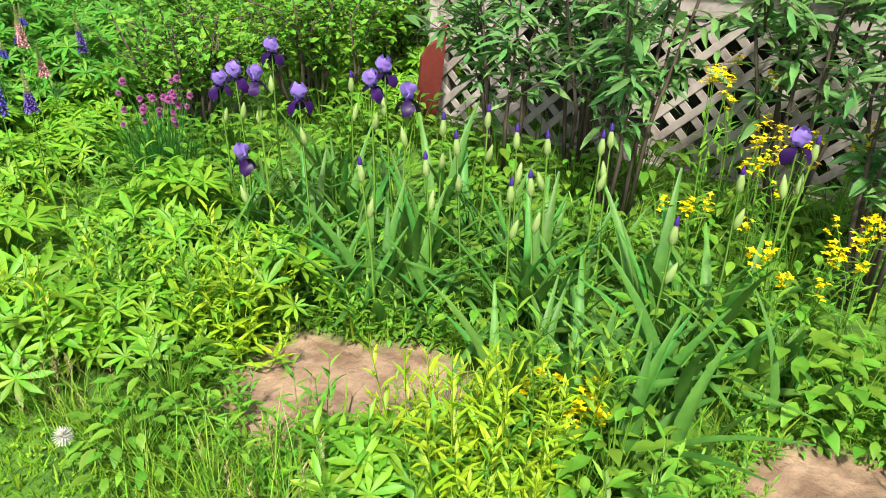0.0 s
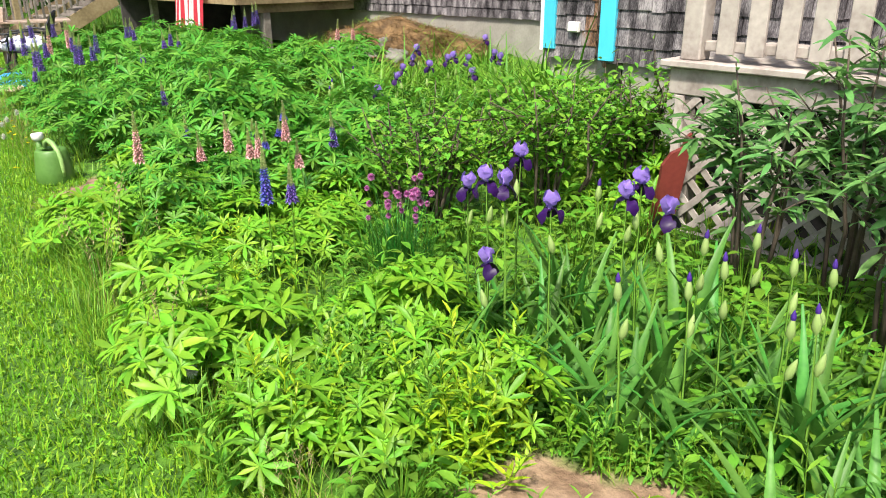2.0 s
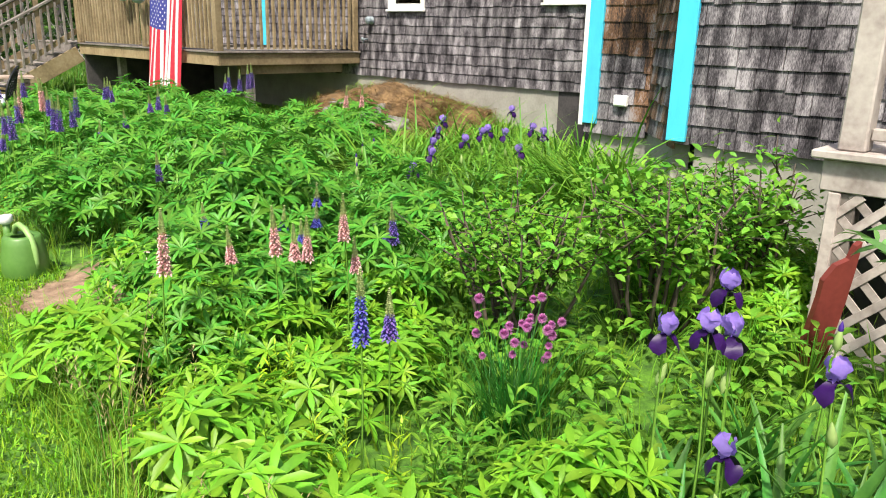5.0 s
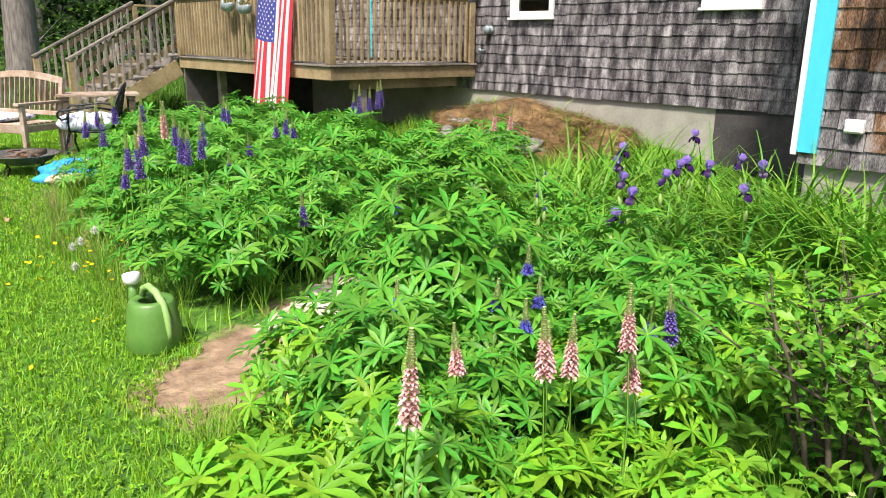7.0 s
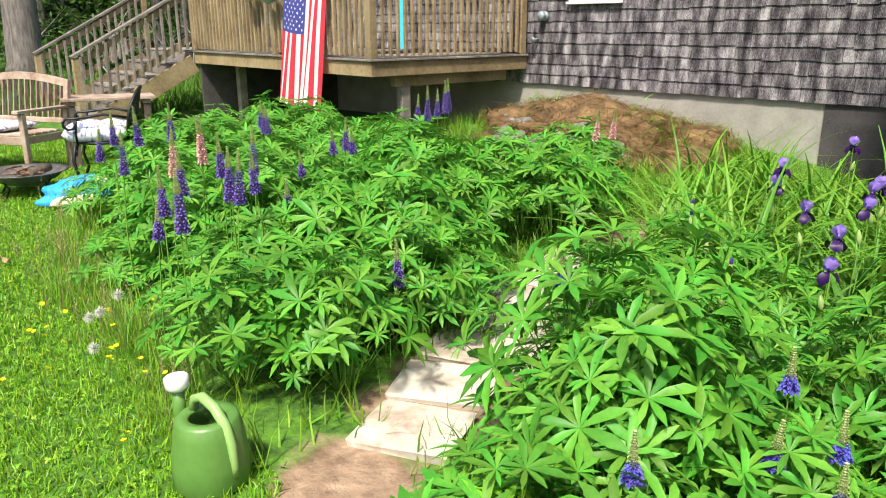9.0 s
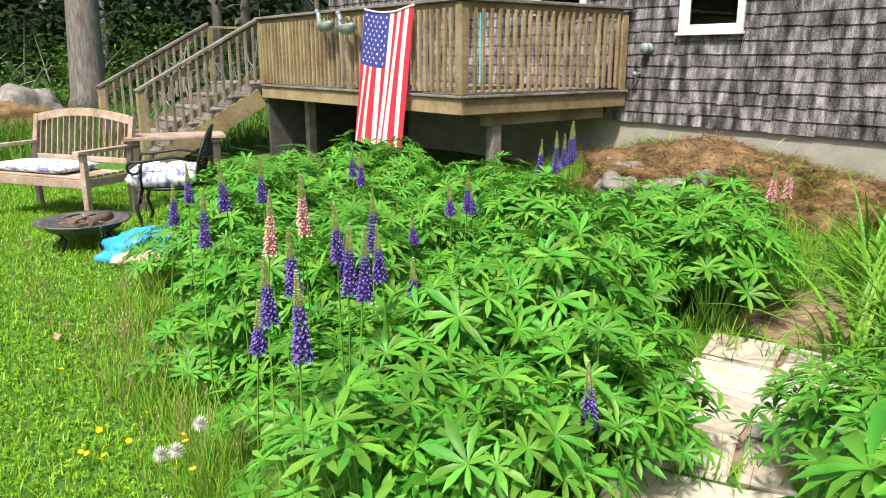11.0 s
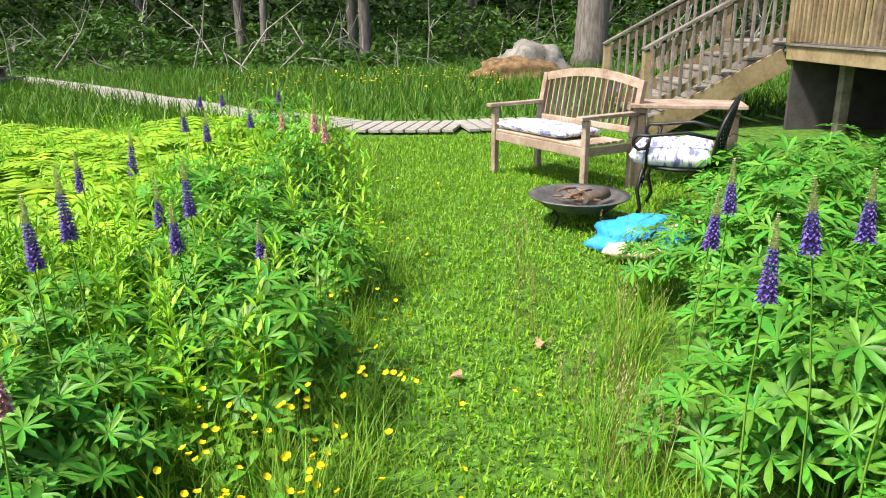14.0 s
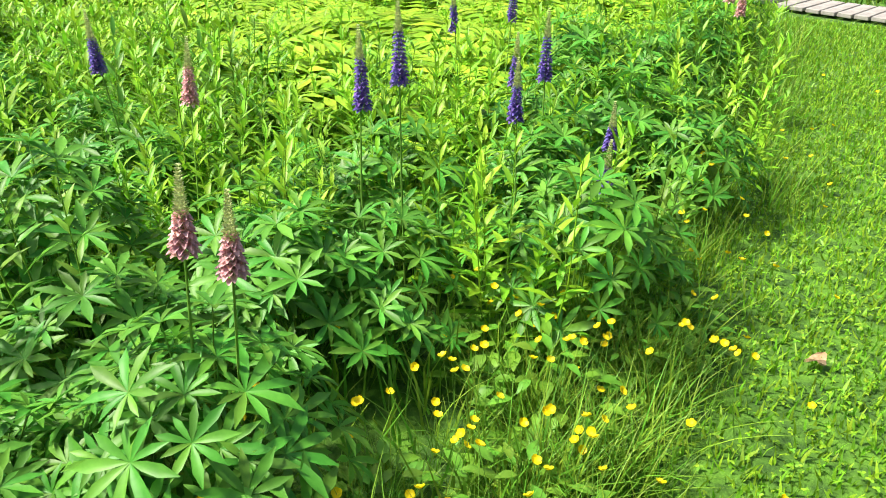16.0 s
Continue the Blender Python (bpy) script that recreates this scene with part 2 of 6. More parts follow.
def ground_material():
    m = bpy.data.materials.new("garden_ground")
    m.use_nodes = True
    nt = m.node_tree
    n, l = nt.nodes, nt.links
    b = n["Principled BSDF"]
    b.inputs["Roughness"].default_value = 0.95
    geo = n.new("ShaderNodeNewGeometry")

    def noise_at(scale, detail=5):
        t = n.new("ShaderNodeTexNoise")
        t.inputs["Scale"].default_value, t.inputs["Detail"].default_value = scale, detail
        l.new(geo.outputs["Position"], t.inputs["Vector"])
        return t.outputs["Fac"]

    def ramp(fac, a, c, p=(0.35, 0.65)):
        r = n.new("ShaderNodeValToRGB")
        r.color_ramp.elements[0].position, r.color_ramp.elements[0].color = p[0], (*a, 1)
        r.color_ramp.elements[1].position, r.color_ramp.elements[1].color = p[1], (*c, 1)
        l.new(fac, r.inputs[0])
        return r.outputs[0]

    def maths(op, a, c):
        q = n.new("ShaderNodeMath")
        q.operation = op
        for k, v in enumerate((a, c)):
            if isinstance(v, (int, float)):
                q.inputs[k].default_value = v
            else:
                l.new(v, q.inputs[k])
        return q.outputs[0]

    grass = ramp(noise_at(14), (0.03, 0.085, 0.006), (0.09, 0.22, 0.012))
    soil = ramp(noise_at(9, 8), (0.17, 0.105, 0.065), (0.34, 0.235, 0.155))
    sep = n.new("ShaderNodeSeparateXYZ")
    l.new(geo.outputs["Position"], sep.inputs[0])
    best = None
    wob = maths("MULTIPLY", maths("SUBTRACT", noise_at(6, 6), 0.5), 0.6)
    for cx, cy, r, sx in SOIL:
        dx = maths("DIVIDE", maths("SUBTRACT", sep.outputs[0], cx), r * sx)
        dy = maths("DIVIDE", maths("SUBTRACT", sep.outputs[1], cy), r)
        d = maths("SQRT", maths("ADD", maths("MULTIPLY", dx, dx), maths("MULTIPLY", dy, dy)), 0)
        best = d if best is None else maths("MINIMUM", best, d)
    edge = maths("ADD", best, maths("MULTIPLY", wob, 2.0))
    mr = n.new("ShaderNodeMapRange")
    mr.inputs[1].default_value, mr.inputs[2].default_value = 0.85, 1.25
    l.new(edge, mr.inputs[0])
    mx = n.new("ShaderNodeMix")
    mx.data_type = "RGBA"
    l.new(mr.outputs[0], mx.inputs[0])
    l.new(soil, mx.inputs[6])
    l.new(grass, mx.inputs[7])
    l.new(mx.outputs[2], b.inputs["Base Color"])
    bp = n.new("ShaderNodeBump")
    bp.inputs["Strength"].default_value, bp.inputs["Distance"].default_value = 0.8, 0.03
    l.new(noise_at(22, 8), bp.inputs["Height"])
    l.new(bp.outputs[0], b.inputs["Normal"])
    return m


# ---- mesh helpers ----
def part(name, bm, mat, parent=None, label=""):
    me = bpy.data.meshes.new(name)
    bm.to_mesh(me)
    bm.free()
    me.materials.append(mat)
    ob = new(name, me)
    if parent is not None:
        ob.parent = parent
    if label:
        ob["label"] = label
    return ob


def thing(name, label, category, m=None, group="", kind=""):
    ob = new(name)
    ob.empty_display_size = 0.1
    if m is not None:
        ob.matrix_world = m
    return tagged(ob, label, category, group, kind)


def mesh_part(name, me, parent=None, m=None):
    ob = new(name, me)
    if parent is not None:
        ob.parent = parent
    if m is not None:
        ob.matrix_local = m
    return ob


def box(bm, x0, x1, y0, y1, z0, z1, bevel=0.004, m=None):
    b = min(bevel, 0.45 * min(abs(x1 - x0), abs(y1 - y0), abs(z1 - z0)))
    t = bmesh.new()
    bmesh.ops.create_cube(t, size=1.0, matrix=Matrix.Translation(((x0 + x1) / 2, (y0 + y1) / 2, (z0 + z1) / 2)) @ Matrix.Diagonal((abs(x1 - x0), abs(y1 - y0), abs(z1 - z0), 1)))
    if b > 0.0005:
        bmesh.ops.bevel(t, geom=t.edges[:], offset=b, segments=1, affect="EDGES")
    if m is not None:
        bmesh.ops.transform(t, matrix=m, verts=t.verts[:])
    add_bm(bm, t)
    return bm


def add_bm(bm, t):
    vs = [bm.verts.new(v.co) for v in t.verts]
    for f in t.faces:
        g = bm.faces.new([vs[v.index] for v in f.verts])
        g.smooth = f.smooth
    t.free()


def boxed(name, parent, mat, x0, x1, y0, y1, z0, z1, bevel=0.004, m=None, label=""):
    return part(name, box(bmesh.new(), x0, x1, y0, y1, z0, z1, bevel, m), mat, parent, label)


def beam(bm, a, c, w, h, bevel=0.004):
    """A board from a to c, w wide sideways and h high."""
    a, c = Vector(a), Vector(c)
    d = c - a
    x = d.normalized()
    y = Vector((0, 0, 1)).cross(x)
    y = Vector((0, 1, 0)) if y.length < 1e-4 else y.normalized()
    z = x.cross(y)
    m = Matrix(((x.x, y.x, z.x, a.x), (x.y, y.y, z.y, a.y), (x.z, y.z, z.z, a.z), (0, 0, 0, 1)))
    return box(bm, 0, d.length, -w / 2, w / 2, -h / 2, h / 2, bevel, m)


def tube(bm, pts, radii, sides=8, smooth=True, caps=True):
    pts = [Vector(p) for p in pts]
    radii = radii if isinstance(radii, (list, tuple)) else [radii] * len(pts)
    rings = []
    for i, p in enumerate(pts):
        d = (pts[min(i + 1, len(pts) - 1)] - pts[max(i - 1, 0)]).normalized()
        u = d.orthogonal().normalized() if i == 0 else (rings_u - d * rings_u.dot(d)).normalized()
        rings_u = u
        v = d.cross(u)
        rings.append([bm.verts.new(p + radii[i] * (math.cos(a) * u + math.sin(a) * v)) for a in (2 * math.pi * k / sides for k in range(sides))])
    for r, q in zip(rings, rings[1:]):
        for k in range(sides):
            f = bm.faces.new((r[k], r[(k + 1) % sides], q[(k + 1) % sides], q[k]))
            f.smooth = smooth
    if caps:
        bm.faces.new(rings[0][::-1])
        bm.faces.new(rings[-1])
    return bm


def lathe(bm, profile, sides=24, smooth=True):
    rings = [[bm.verts.new((r * math.cos(2 * math.pi * k / sides), r * math.sin(2 * math.pi * k / sides), z)) for k in range(sides)] for r, z in profile]
    for r, q in zip(rings, rings[1:]):
        for k in range(sides):
            bm.faces.new((r[k], r[(k + 1) % sides], q[(k + 1) % sides], q[k])).smooth = smooth
    return bm


class Acc:
    """Gathers numpy pieces of quads into one mesh."""

    def __init__(self):
        self.v, self.f, self.n = [], [], 0

    def add(self, v, f):
        self.v.append(v)
        self.f.append(f + self.n)
        self.n += len(v)

    def mesh(self, name, mat, smooth=True):
        v, f = np.concatenate(self.v).astype(np.float32), np.concatenate(self.f).astype(np.int32)
        me = bpy.data.meshes.new(name)
        me.vertices.add(len(v))
        me.vertices.foreach_set("co", v.ravel())
        k = f.shape[1]
        me.loops.add(f.size)
        me.loops.foreach_set("vertex_index", f.ravel())
        me.polygons.add(len(f))
        me.polygons.foreach_set("loop_start", np.arange(0, f.size, k, dtype=np.int32))
        me.update(calc_edges=True)
        me.polygons.foreach_set("use_smooth", np.full(len(f), smooth))
        me.materials.append(mat)
        return me


def rot(ax, a):
    c, s = math.cos(a), math.sin(a)
    return np.array({"x": ((1, 0, 0), (0, c, -s), (0, s, c)), "y": ((c, 0, s), (0, 1, 0), (-s, 0, c)), "z": ((c, -s, 0), (s, c, 0), (0, 0, 1))}[ax])


def leaf(length, width, segs=3, curl=0.3, fold=0.25, peak=0.45, tip=0.06):
    """A leaf along +x, its top up, that bends down by curl (radians) along its length and is folded along its rib."""
    v, x, z, a = [], 0.0, 0.0, 0.0
    for i in range(segs + 1):
        t = i / segs
        w = (t / peak) ** 0.7 if t < peak else ((1 - t) / (1 - peak)) ** 0.8
        w = width / 2 * max(w, tip)
        v += [(x, w, z + fold * w), (x, 0, z), (x, -w, z + fold * w)]
        x += length / segs * math.cos(a)
        z -= length / segs * math.sin(a)
        a += curl / segs
    f = []
    for i in range(segs):
        k = 3 * i
        f += [(k, k + 1, k + 4, k + 3), (k + 1, k + 2, k + 5, k + 4)]
    return np.array(v), np.array(f)


def strand(pts, r):
    """A thin three-sided stalk through pts."""
    pts = np.asarray(pts, float)
    v, f = [], []
    for i, p in enumerate(pts):
        rr = r * (1 - 0.5 * i / (len(pts) - 1))
        v += [p + rr * np.array((math.cos(a), math.sin(a), 0)) for a in (0, 2.1, 4.2)]
    for i in range(len(pts) - 1):
        k = 3 * i
        f += [(k + j, k + (j + 1) % 3, k + 3 + (j + 1) % 3, k + 3 + j) for j in range(3)]
    return np.array(v), np.array(f)


def spread(v, f, place, turn, scale):
    """Many copies of a small mesh: place (n, 3), turn (n, 3, 3), scale (n,) or (n, 3)."""
    n = len(place)
    scale = np.asarray(scale).reshape(n, 1, -1)
    w = np.einsum("nij,nkj->nki", turn, v[None] * scale) + place[:, None]
    g = f[None] + (np.arange(n) * len(v))[:, None, None]
    return w.reshape(-1, 3), g.reshape(-1, f.shape[1])


def turns(rng, n, tilt):
    """Random turns about z after a lean of up to tilt radians."""
    az, tl, sp = rng.uniform(0, 6.283, n), np.abs(rng.normal(0, tilt, n)), rng.uniform(0, 6.283, n)

    def rz(a):
        o = np.zeros((n, 3, 3))
        o[:, 0, 0], o[:, 0, 1], o[:, 1, 0], o[:, 1, 1], o[:, 2, 2] = np.cos(a), -np.sin(a), np.sin(a), np.cos(a), 1
        return o
    ry = np.zeros((n, 3, 3))
    ry[:, 0, 0], ry[:, 0, 2], ry[:, 2, 0], ry[:, 2, 2], ry[:, 1, 1] = np.cos(tl), np.sin(tl), -np.sin(tl), np.cos(tl), 1
    return rz(az) @ ry @ rz(sp)


def smooth01(t):
    t = np.clip(t, 0, 1)
    return t * t * (3 - 2 * t)


def ground_z(x, y):
    """Height of the garden's ground."""
    x, y = np.asarray(x, float), np.asarray(y, float)
    z = 0.08 * smooth01((y - 9.0) / 4.0) + 0.28 * smooth01((x - 2.0) / 2.2) * smooth01((y - 6.5) / 2.5) * smooth01((13.5 - y) / 2.0)
    z = z + 0.10 * smooth01((x + 1.2) / 1.2) * smooth01((6.5 - y) / 2.0)
    z = z + 0.02 * np.sin(1.7 * x + 0.6) * np.cos(1.3 * y) * smooth01((30 - np.hypot(x, y)) / 10)
    return z + 1.2 * smooth01((y - 24) / 30) * smooth01((np.hypot(x, y) - 20) / 20)


def gz(x, y):
    return float(ground_z(x, y))


# ---- ground ----
def build_ground():
    near = np.arange(-8, 8.01, 0.16)
    far = np.array([1.6, 4, 8, 14, 22, 32, 50, 90, 200, 600])
    xs = np.concatenate((-8 - far[::-1], near, 8 + far))
    near_y = np.arange(-2, 20.01, 0.16)
    ys = np.concatenate((-2 - far[::-1], near_y, 20 + far))
    gx, gy = np.meshgrid(xs, ys, indexing="ij")
    v = np.stack((gx, gy, ground_z(gx, gy)), -1).reshape(-1, 3)
    n, k = len(xs), len(ys)
    i, j = np.meshgrid(np.arange(n - 1), np.arange(k - 1), indexing="ij")
    a = (i * k + j).ravel()
    acc = Acc()
    acc.add(v, np.stack((a, a + k, a + k + 1, a + 1), -1))
    ob = new("ground", acc.mesh("ground", ground_material()))
    tagged(ob, "lawn and garden soil with bare brown patches", "ground", kind="structure")


build_ground()

# ---- house ----
SHINGLE_W = (0.095, 0.115, 0.135, 0.15, 0.17, 0.19, 0.215)
COURSE = 0.127


def shingle_arrays(w, drop=0.0):
    h, g = 0.165, 0.003
    x0, x1 = -w / 2 + g, w / 2 - g
    v = np.array([(x0, 0.020, -drop), (x1, 0.020, -drop), (x1, 0.002, h), (x0, 0.002, h), (x0, -0.001, -drop), (x1, -0.001, -drop), (x1, -0.001, h), (x0, -0.001, h)])
    f = np.array([(0, 3, 2, 1), (4, 5, 6, 7), (0, 1, 5, 4), (0, 4, 7, 3), (1, 2, 6, 5)])
    return v, f


SHINGLE_MESHES = {}


def shingle_mesh(k, d):
    if (k, d) not in SHINGLE_MESHES:
        acc = Acc()
        acc.add(*shingle_arrays(SHINGLE_W[k], 0.006 * d))
        SHINGLE_MESHES[k, d] = acc.mesh("shingle", M_SHINGLE, False)
    return SHINGLE_MESHES[k, d]


PENDING = []


def shingled_wall(name, label, a, b, z0, z1, holes=(), thick=0.14, pieces=0, piece_zone=None, mat=None, seed=1):
    """A wall from a to b (plan points, outside on the right of a to b), with openings (s0, s1, z0, z1) and courses of shingles."""
    a, b = Vector((*a, 0)), Vector((*b, 0))
    d = (b - a).normalized()
    length = (b - a).length
    out = Vector((d.y, -d.x, 0))
    m = Matrix(((d.x, out.x, 0, a.x), (d.y, out.y, 0, a.y), (0, 0, 1, 0), (0, 0, 0, 1)))
    bm = bmesh.new()
    cuts = sorted({0.0, length, *(h[0] for h in holes), *(h[1] for h in holes)})
    for s0, s1 in zip(cuts, cuts[1:]):
        inside = sorted((h[2], h[3]) for h in holes if h[0] < (s0 + s1) / 2 < h[1])
        z = z0
        for lo, hi in inside:
            box(bm, s0, s1, -thick, 0, z, lo, 0, m)
            z = hi
        box(bm, s0, s1, -thick, 0, z, z1, 0, m)
    wall = part(name, bm, M_SHEATH)
    tagged(wall, label, "wall", kind="structure")
    rng = np.random.default_rng(seed)
    rest, singles = Acc(), []
    z = z0 - 0.02
    while z < z1 - 0.1:
        s = -rng.uniform(0, 0.1)
        while s < length:
            k = int(rng.integers(0, len(SHINGLE_W)))
            w = SHINGLE_W[k]
            start = max(s, 0.0)
            s += w
            cut = s > length or start > s - w
            w = min(s, length) - start
            if w < 0.02:
                continue
            c = start + w / 2
            if any(h[0] - 0.02 < c < h[1] + 0.02 and h[2] - 0.12 < z < h[3] for h in holes):
                continue
            dr = int(rng.integers(0, 3))
            pm = m @ Matrix.Translation((c, 0.0015 + 0.002 * rng.random(), z))
            if piece_zone and not cut and piece_zone[0] < c < piece_zone[1] and z < piece_zone[2] and len(singles) < pieces:
                singles.append((k, dr, pm))
            else:
                v, f = shingle_arrays(w, 0.006 * dr)
                q = np.array(pm)
                rest.add(v @ q[:3, :3].T + q[:3, 3], f)
        z += COURSE
    if rest.v:
        ob = new("shingles", rest.mesh("shingles", mat or M_SHINGLE_JOINED, False))
        ob.parent = wall
        tagged(ob, "weathered grey cedar shingles in courses", kind="stuff")
    PENDING.append((wall, singles))
    return wall, m


WX, WB, WA = 4.57, 1.42, 2.10
BASE, EAVE, DECK_TOP = 0.79, 3.5, 1.135
# back wall runs from the far end towards the wing, its outside facing the garden
BACK_FAR = 18.8
wins = ((10.38, 11.14, 1.75, 2.75), (7.62, 8.30, 1.82, 2.75), (12.5, 13.4, 2.05, 2.95))
wall_back, M_BACK = shingled_wall("wall_back", "long wall of weathered grey cedar shingles", (WX, BACK_FAR), (WX, 6.02), BASE, EAVE, [(BACK_FAR - y1 + 0.03, BACK_FAR - y0 - 0.03, z0 + 0.03, z1) for y0, y1, z0, z1 in wins], pieces=300, piece_zone=(6.5, 10.7, 2.0), seed=3)
wall_wing, _ = shingled_wall("wall_wing", "short shingled wall with brown stains", (WA, 6.02), (WA, 5.42), BASE - 0.1, EAVE, pieces=60, piece_zone=(0, 9, 1.3), mat=M_SHINGLE_BROWN, seed=5)
wall_bay, _ = shingled_wall("wall_bay", "angled shingled wall beside the turquoise corner board", (WA, 5.42), (WB, 4.84), BASE - 0.04, EAVE, pieces=60, piece_zone=(0, 9, 1.3), mat=M_SHINGLE_BROWN, seed=6)
wall_porch, _ = shingled_wall("wall_porch", "grey cedar shingled wall behind the porch", (WB, 4.84), (WB, -3.0), BASE, EAVE, pieces=300, piece_zone=(0, 2.6, 2.4), seed=7)


def plain_wall(name, x0, x1, y0, y1, z0, z1, mat, label, kind="structure"):
    return tagged(boxed(name, None, mat, x0, x1, y0, y1, z0, z1, 0), label, "wall", kind=kind)


plain_wall("wall_wing_side", 2.26, 4.55, 5.88, 6.01, 0.3, EAVE, M_SHEATH, "plain side wall of the wing")
plain_wall("wall_north", 4.6, 10.0, BACK_FAR - 0.14, BACK_FAR - 0.002, 0.1, EAVE, M_SHEATH, "plain far end wall of the house")
plain_wall("wall_south", 1.12, 10.0, -3.14, -3.002, 0.1, EAVE, M_SHEATH, "plain near end wall of the house")
plain_wall("wall_east", 10.0, 10.14, -3.14, BACK_FAR, 0.1, EAVE, M_SHEATH, "plain wall on the far side of the house")
for nm, z0, z1 in (("house_floor", 0.96, 1.05), ("ceiling", 3.30, 3.36)):
    bm = bmesh.new()
    box(bm, 4.74, 9.98, -2.98, BACK_FAR - 0.16, z0, z1, 0)
    box(bm, 2.26, 4.738, -2.98, 5.86, z0, z1, 0)
    box(bm, 1.58, 2.258, -2.98, 4.7, z0, z1, 0)
    tagged(part(nm, bm, M_PLASTER), "plain indoor " + nm.split("_")[-1], nm.split("_")[-1], kind="structure")


def build_roof():
    bm = bmesh.new()
    for poly, z in (((0.75, -3.5), (10.5, -3.5), (10.5, 5.0), (0.75, 5.0)), 0), (((1.8, 5.0), (10.5, 5.0), (10.5, 19.2), (4.2, 19.2), (4.2, 6.4), (1.8, 6.4)), 1):
        lo = [bm.verts.new((x, y, EAVE)) for x, y in poly]
        hi = [bm.verts.new((x + (1.9 if x < 6 else -1.9), y, EAVE + 1.6)) for x, y in poly]
        bm.faces.new(lo[::-1])
        bm.faces.new(hi)
        for k in range(len(poly)):
            j = (k + 1) % len(poly)
            bm.faces.new((lo[k], lo[j], hi[j], hi[k]))
    tagged(part("roof", bm, M_ROOF), "dark asphalt shingle roof of the house", "roof", kind="structure")


build_roof()


def build_foundation():
    for nm, a in (("foundation_back", (WX + 0.02, WX + 0.2, 8.03, BACK_FAR, 0.05, BASE - 0.005)), ("foundation_wing", (WA + 0.03, WA + 0.2, 5.3, 5.97, -0.1, BASE - 0.11)), ("foundation_porch", (WB + 0.03, WB + 0.2, -3.0, 4.72, -0.1, BASE - 0.005))):
        tagged(boxed(nm, None, M_CONCRETE, *a, 0.01), "pale concrete foundation under the shingles", "foundation", kind="structure")
    bm = bmesh.new()
    beam(bm, (WB + 0.10, 4.84, 0.32), (WA + 0.10, 5.42, 0.32), 0.12, 0.84)
    tagged(part("foundation_bay", bm, M_CONCRETE), "pale concrete foundation under the angled wall", "foundation", kind="structure")
    tagged(boxed("wall_low_shingles", None, M_SHEATH, WX + 0.01, WX + 0.15, 6.02, 8.02, 0.1, BASE - 0.01, 0), "dark low wall board under the shingles", "wall", kind="structure")


build_foundation()
for nm, mat, a in (("corner_board", M_TURQ, (WA - 0.04, WA + 0.012, 5.88, 6.01, 0.74, EAVE)), ("corner_board", M_WHITE, (WA - 0.035, WA + 0.06, 6.013, 6.055, 0.72, EAVE)), ("corner_board", M_TURQ, (WB - 0.045, WB + 0.01, 4.76, 4.895, 0.775, EAVE)), ("corner_board", M_TURQ, (WX - 0.05, WX - 0.019, 14.33, 14.44, DECK_TOP, 3.2))):
    tagged(boxed(nm, None, mat, *a, 0.004), ("white painted" if mat is M_WHITE else "turquoise painted") + " corner board on the shingled wall", "trim", kind="structure")


def build_window(k, y0, y1, z0, z1):
    w = thing("window_%d" % k, "white framed window with dark glass in the shingled wall", "window", kind="structure")
    x0, x1, t = WX - 0.045, WX + 0.06, 0.075
    for a in ((y0, y0 + t, z0, z1), (y1 - t, y1, z0, z1), (y0 + t, y1 - t, z0, z0 + t), (y0 + t, y1 - t, z1 - t, z1)):
        boxed("window_frame", w, M_WHITE, x0, x1, a[0], a[1], a[2], a[3], 0.005)
    boxed("window_sill", w, M_WHITE, x0 - 0.03, x0 + 0.02, y0 - 0.02, y1 + 0.02, z0 - 0.035, z0 - 0.003, 0.006)
    boxed("sash_rail", w, M_WHITE, WX - 0.015, WX + 0.03, y0 + t, y1 - t, (z0 + z1) / 2 - 0.02, (z0 + z1) / 2 + 0.02, 0.004)
    for lo, hi in ((z0 + t, (z0 + z1) / 2 - 0.02), ((z0 + z1) / 2 + 0.02, z1 - t)):
        p = boxed("pane", w, M_GLASS, WX + 0.004, WX + 0.010, y0 + t, y1 - t, lo, hi, 0)
        p.visible_shadow = False


for k, wd in enumerate(wins):
    build_window(k + 1, *wd)


def build_wall_fittings():
    v = thing("dryer_vent", "round metal vent hood on the shingled wall", "vent", pose(WX - 0.02, 11.52, 1.59, 0, -90, 0))
    part("collar", lathe(bmesh.new(), [(0.0, 0.0), (0.06, 0.0), (0.06, 0.02), (0.048, 0.03), (0.045, 0.075), (0.0, 0.075)]), M_GALV, v)
    part("hood", lathe(bmesh.new(), [(0.053, 0.05), (0.06, 0.08), (0.05, 0.1), (0.0, 0.105)]), M_GALV, v)
    h = thing("outdoor_tap", "small metal tap and bracket on the shingled wall", "tap", pose(WX - 0.02, 11.62, 1.31, 0, -90, 0))
    part("body", tube(bmesh.new(), [(0, 0, 0), (0, 0, 0.06), (-0.02, 0, 0.09), (-0.06, 0, 0.09)], 0.014), M_GALV, h)
    part("handle", lathe(bmesh.new(), [(0.0, 0.098), (0.03, 0.1), (0.03, 0.112), (0.0, 0.115)], 12), M_GALV, h)
    s = thing("outlet_box", "small white outlet box on the brown shingles", "outlet box")
    boxed("cover", s, M_WHITE, WA - 0.06, WA - 0.018, 5.60, 5.72, 0.90, 0.99, 0.008)
    boxed("flap", s, M_WHITE, WA - 0.072, WA - 0.061, 5.61, 5.71, 0.91, 0.98, 0.004)


build_wall_fittings()

# ---- back deck ----
DX, DY0, DY1, DZ = 2.07, 11.80, 16.40, 1.13


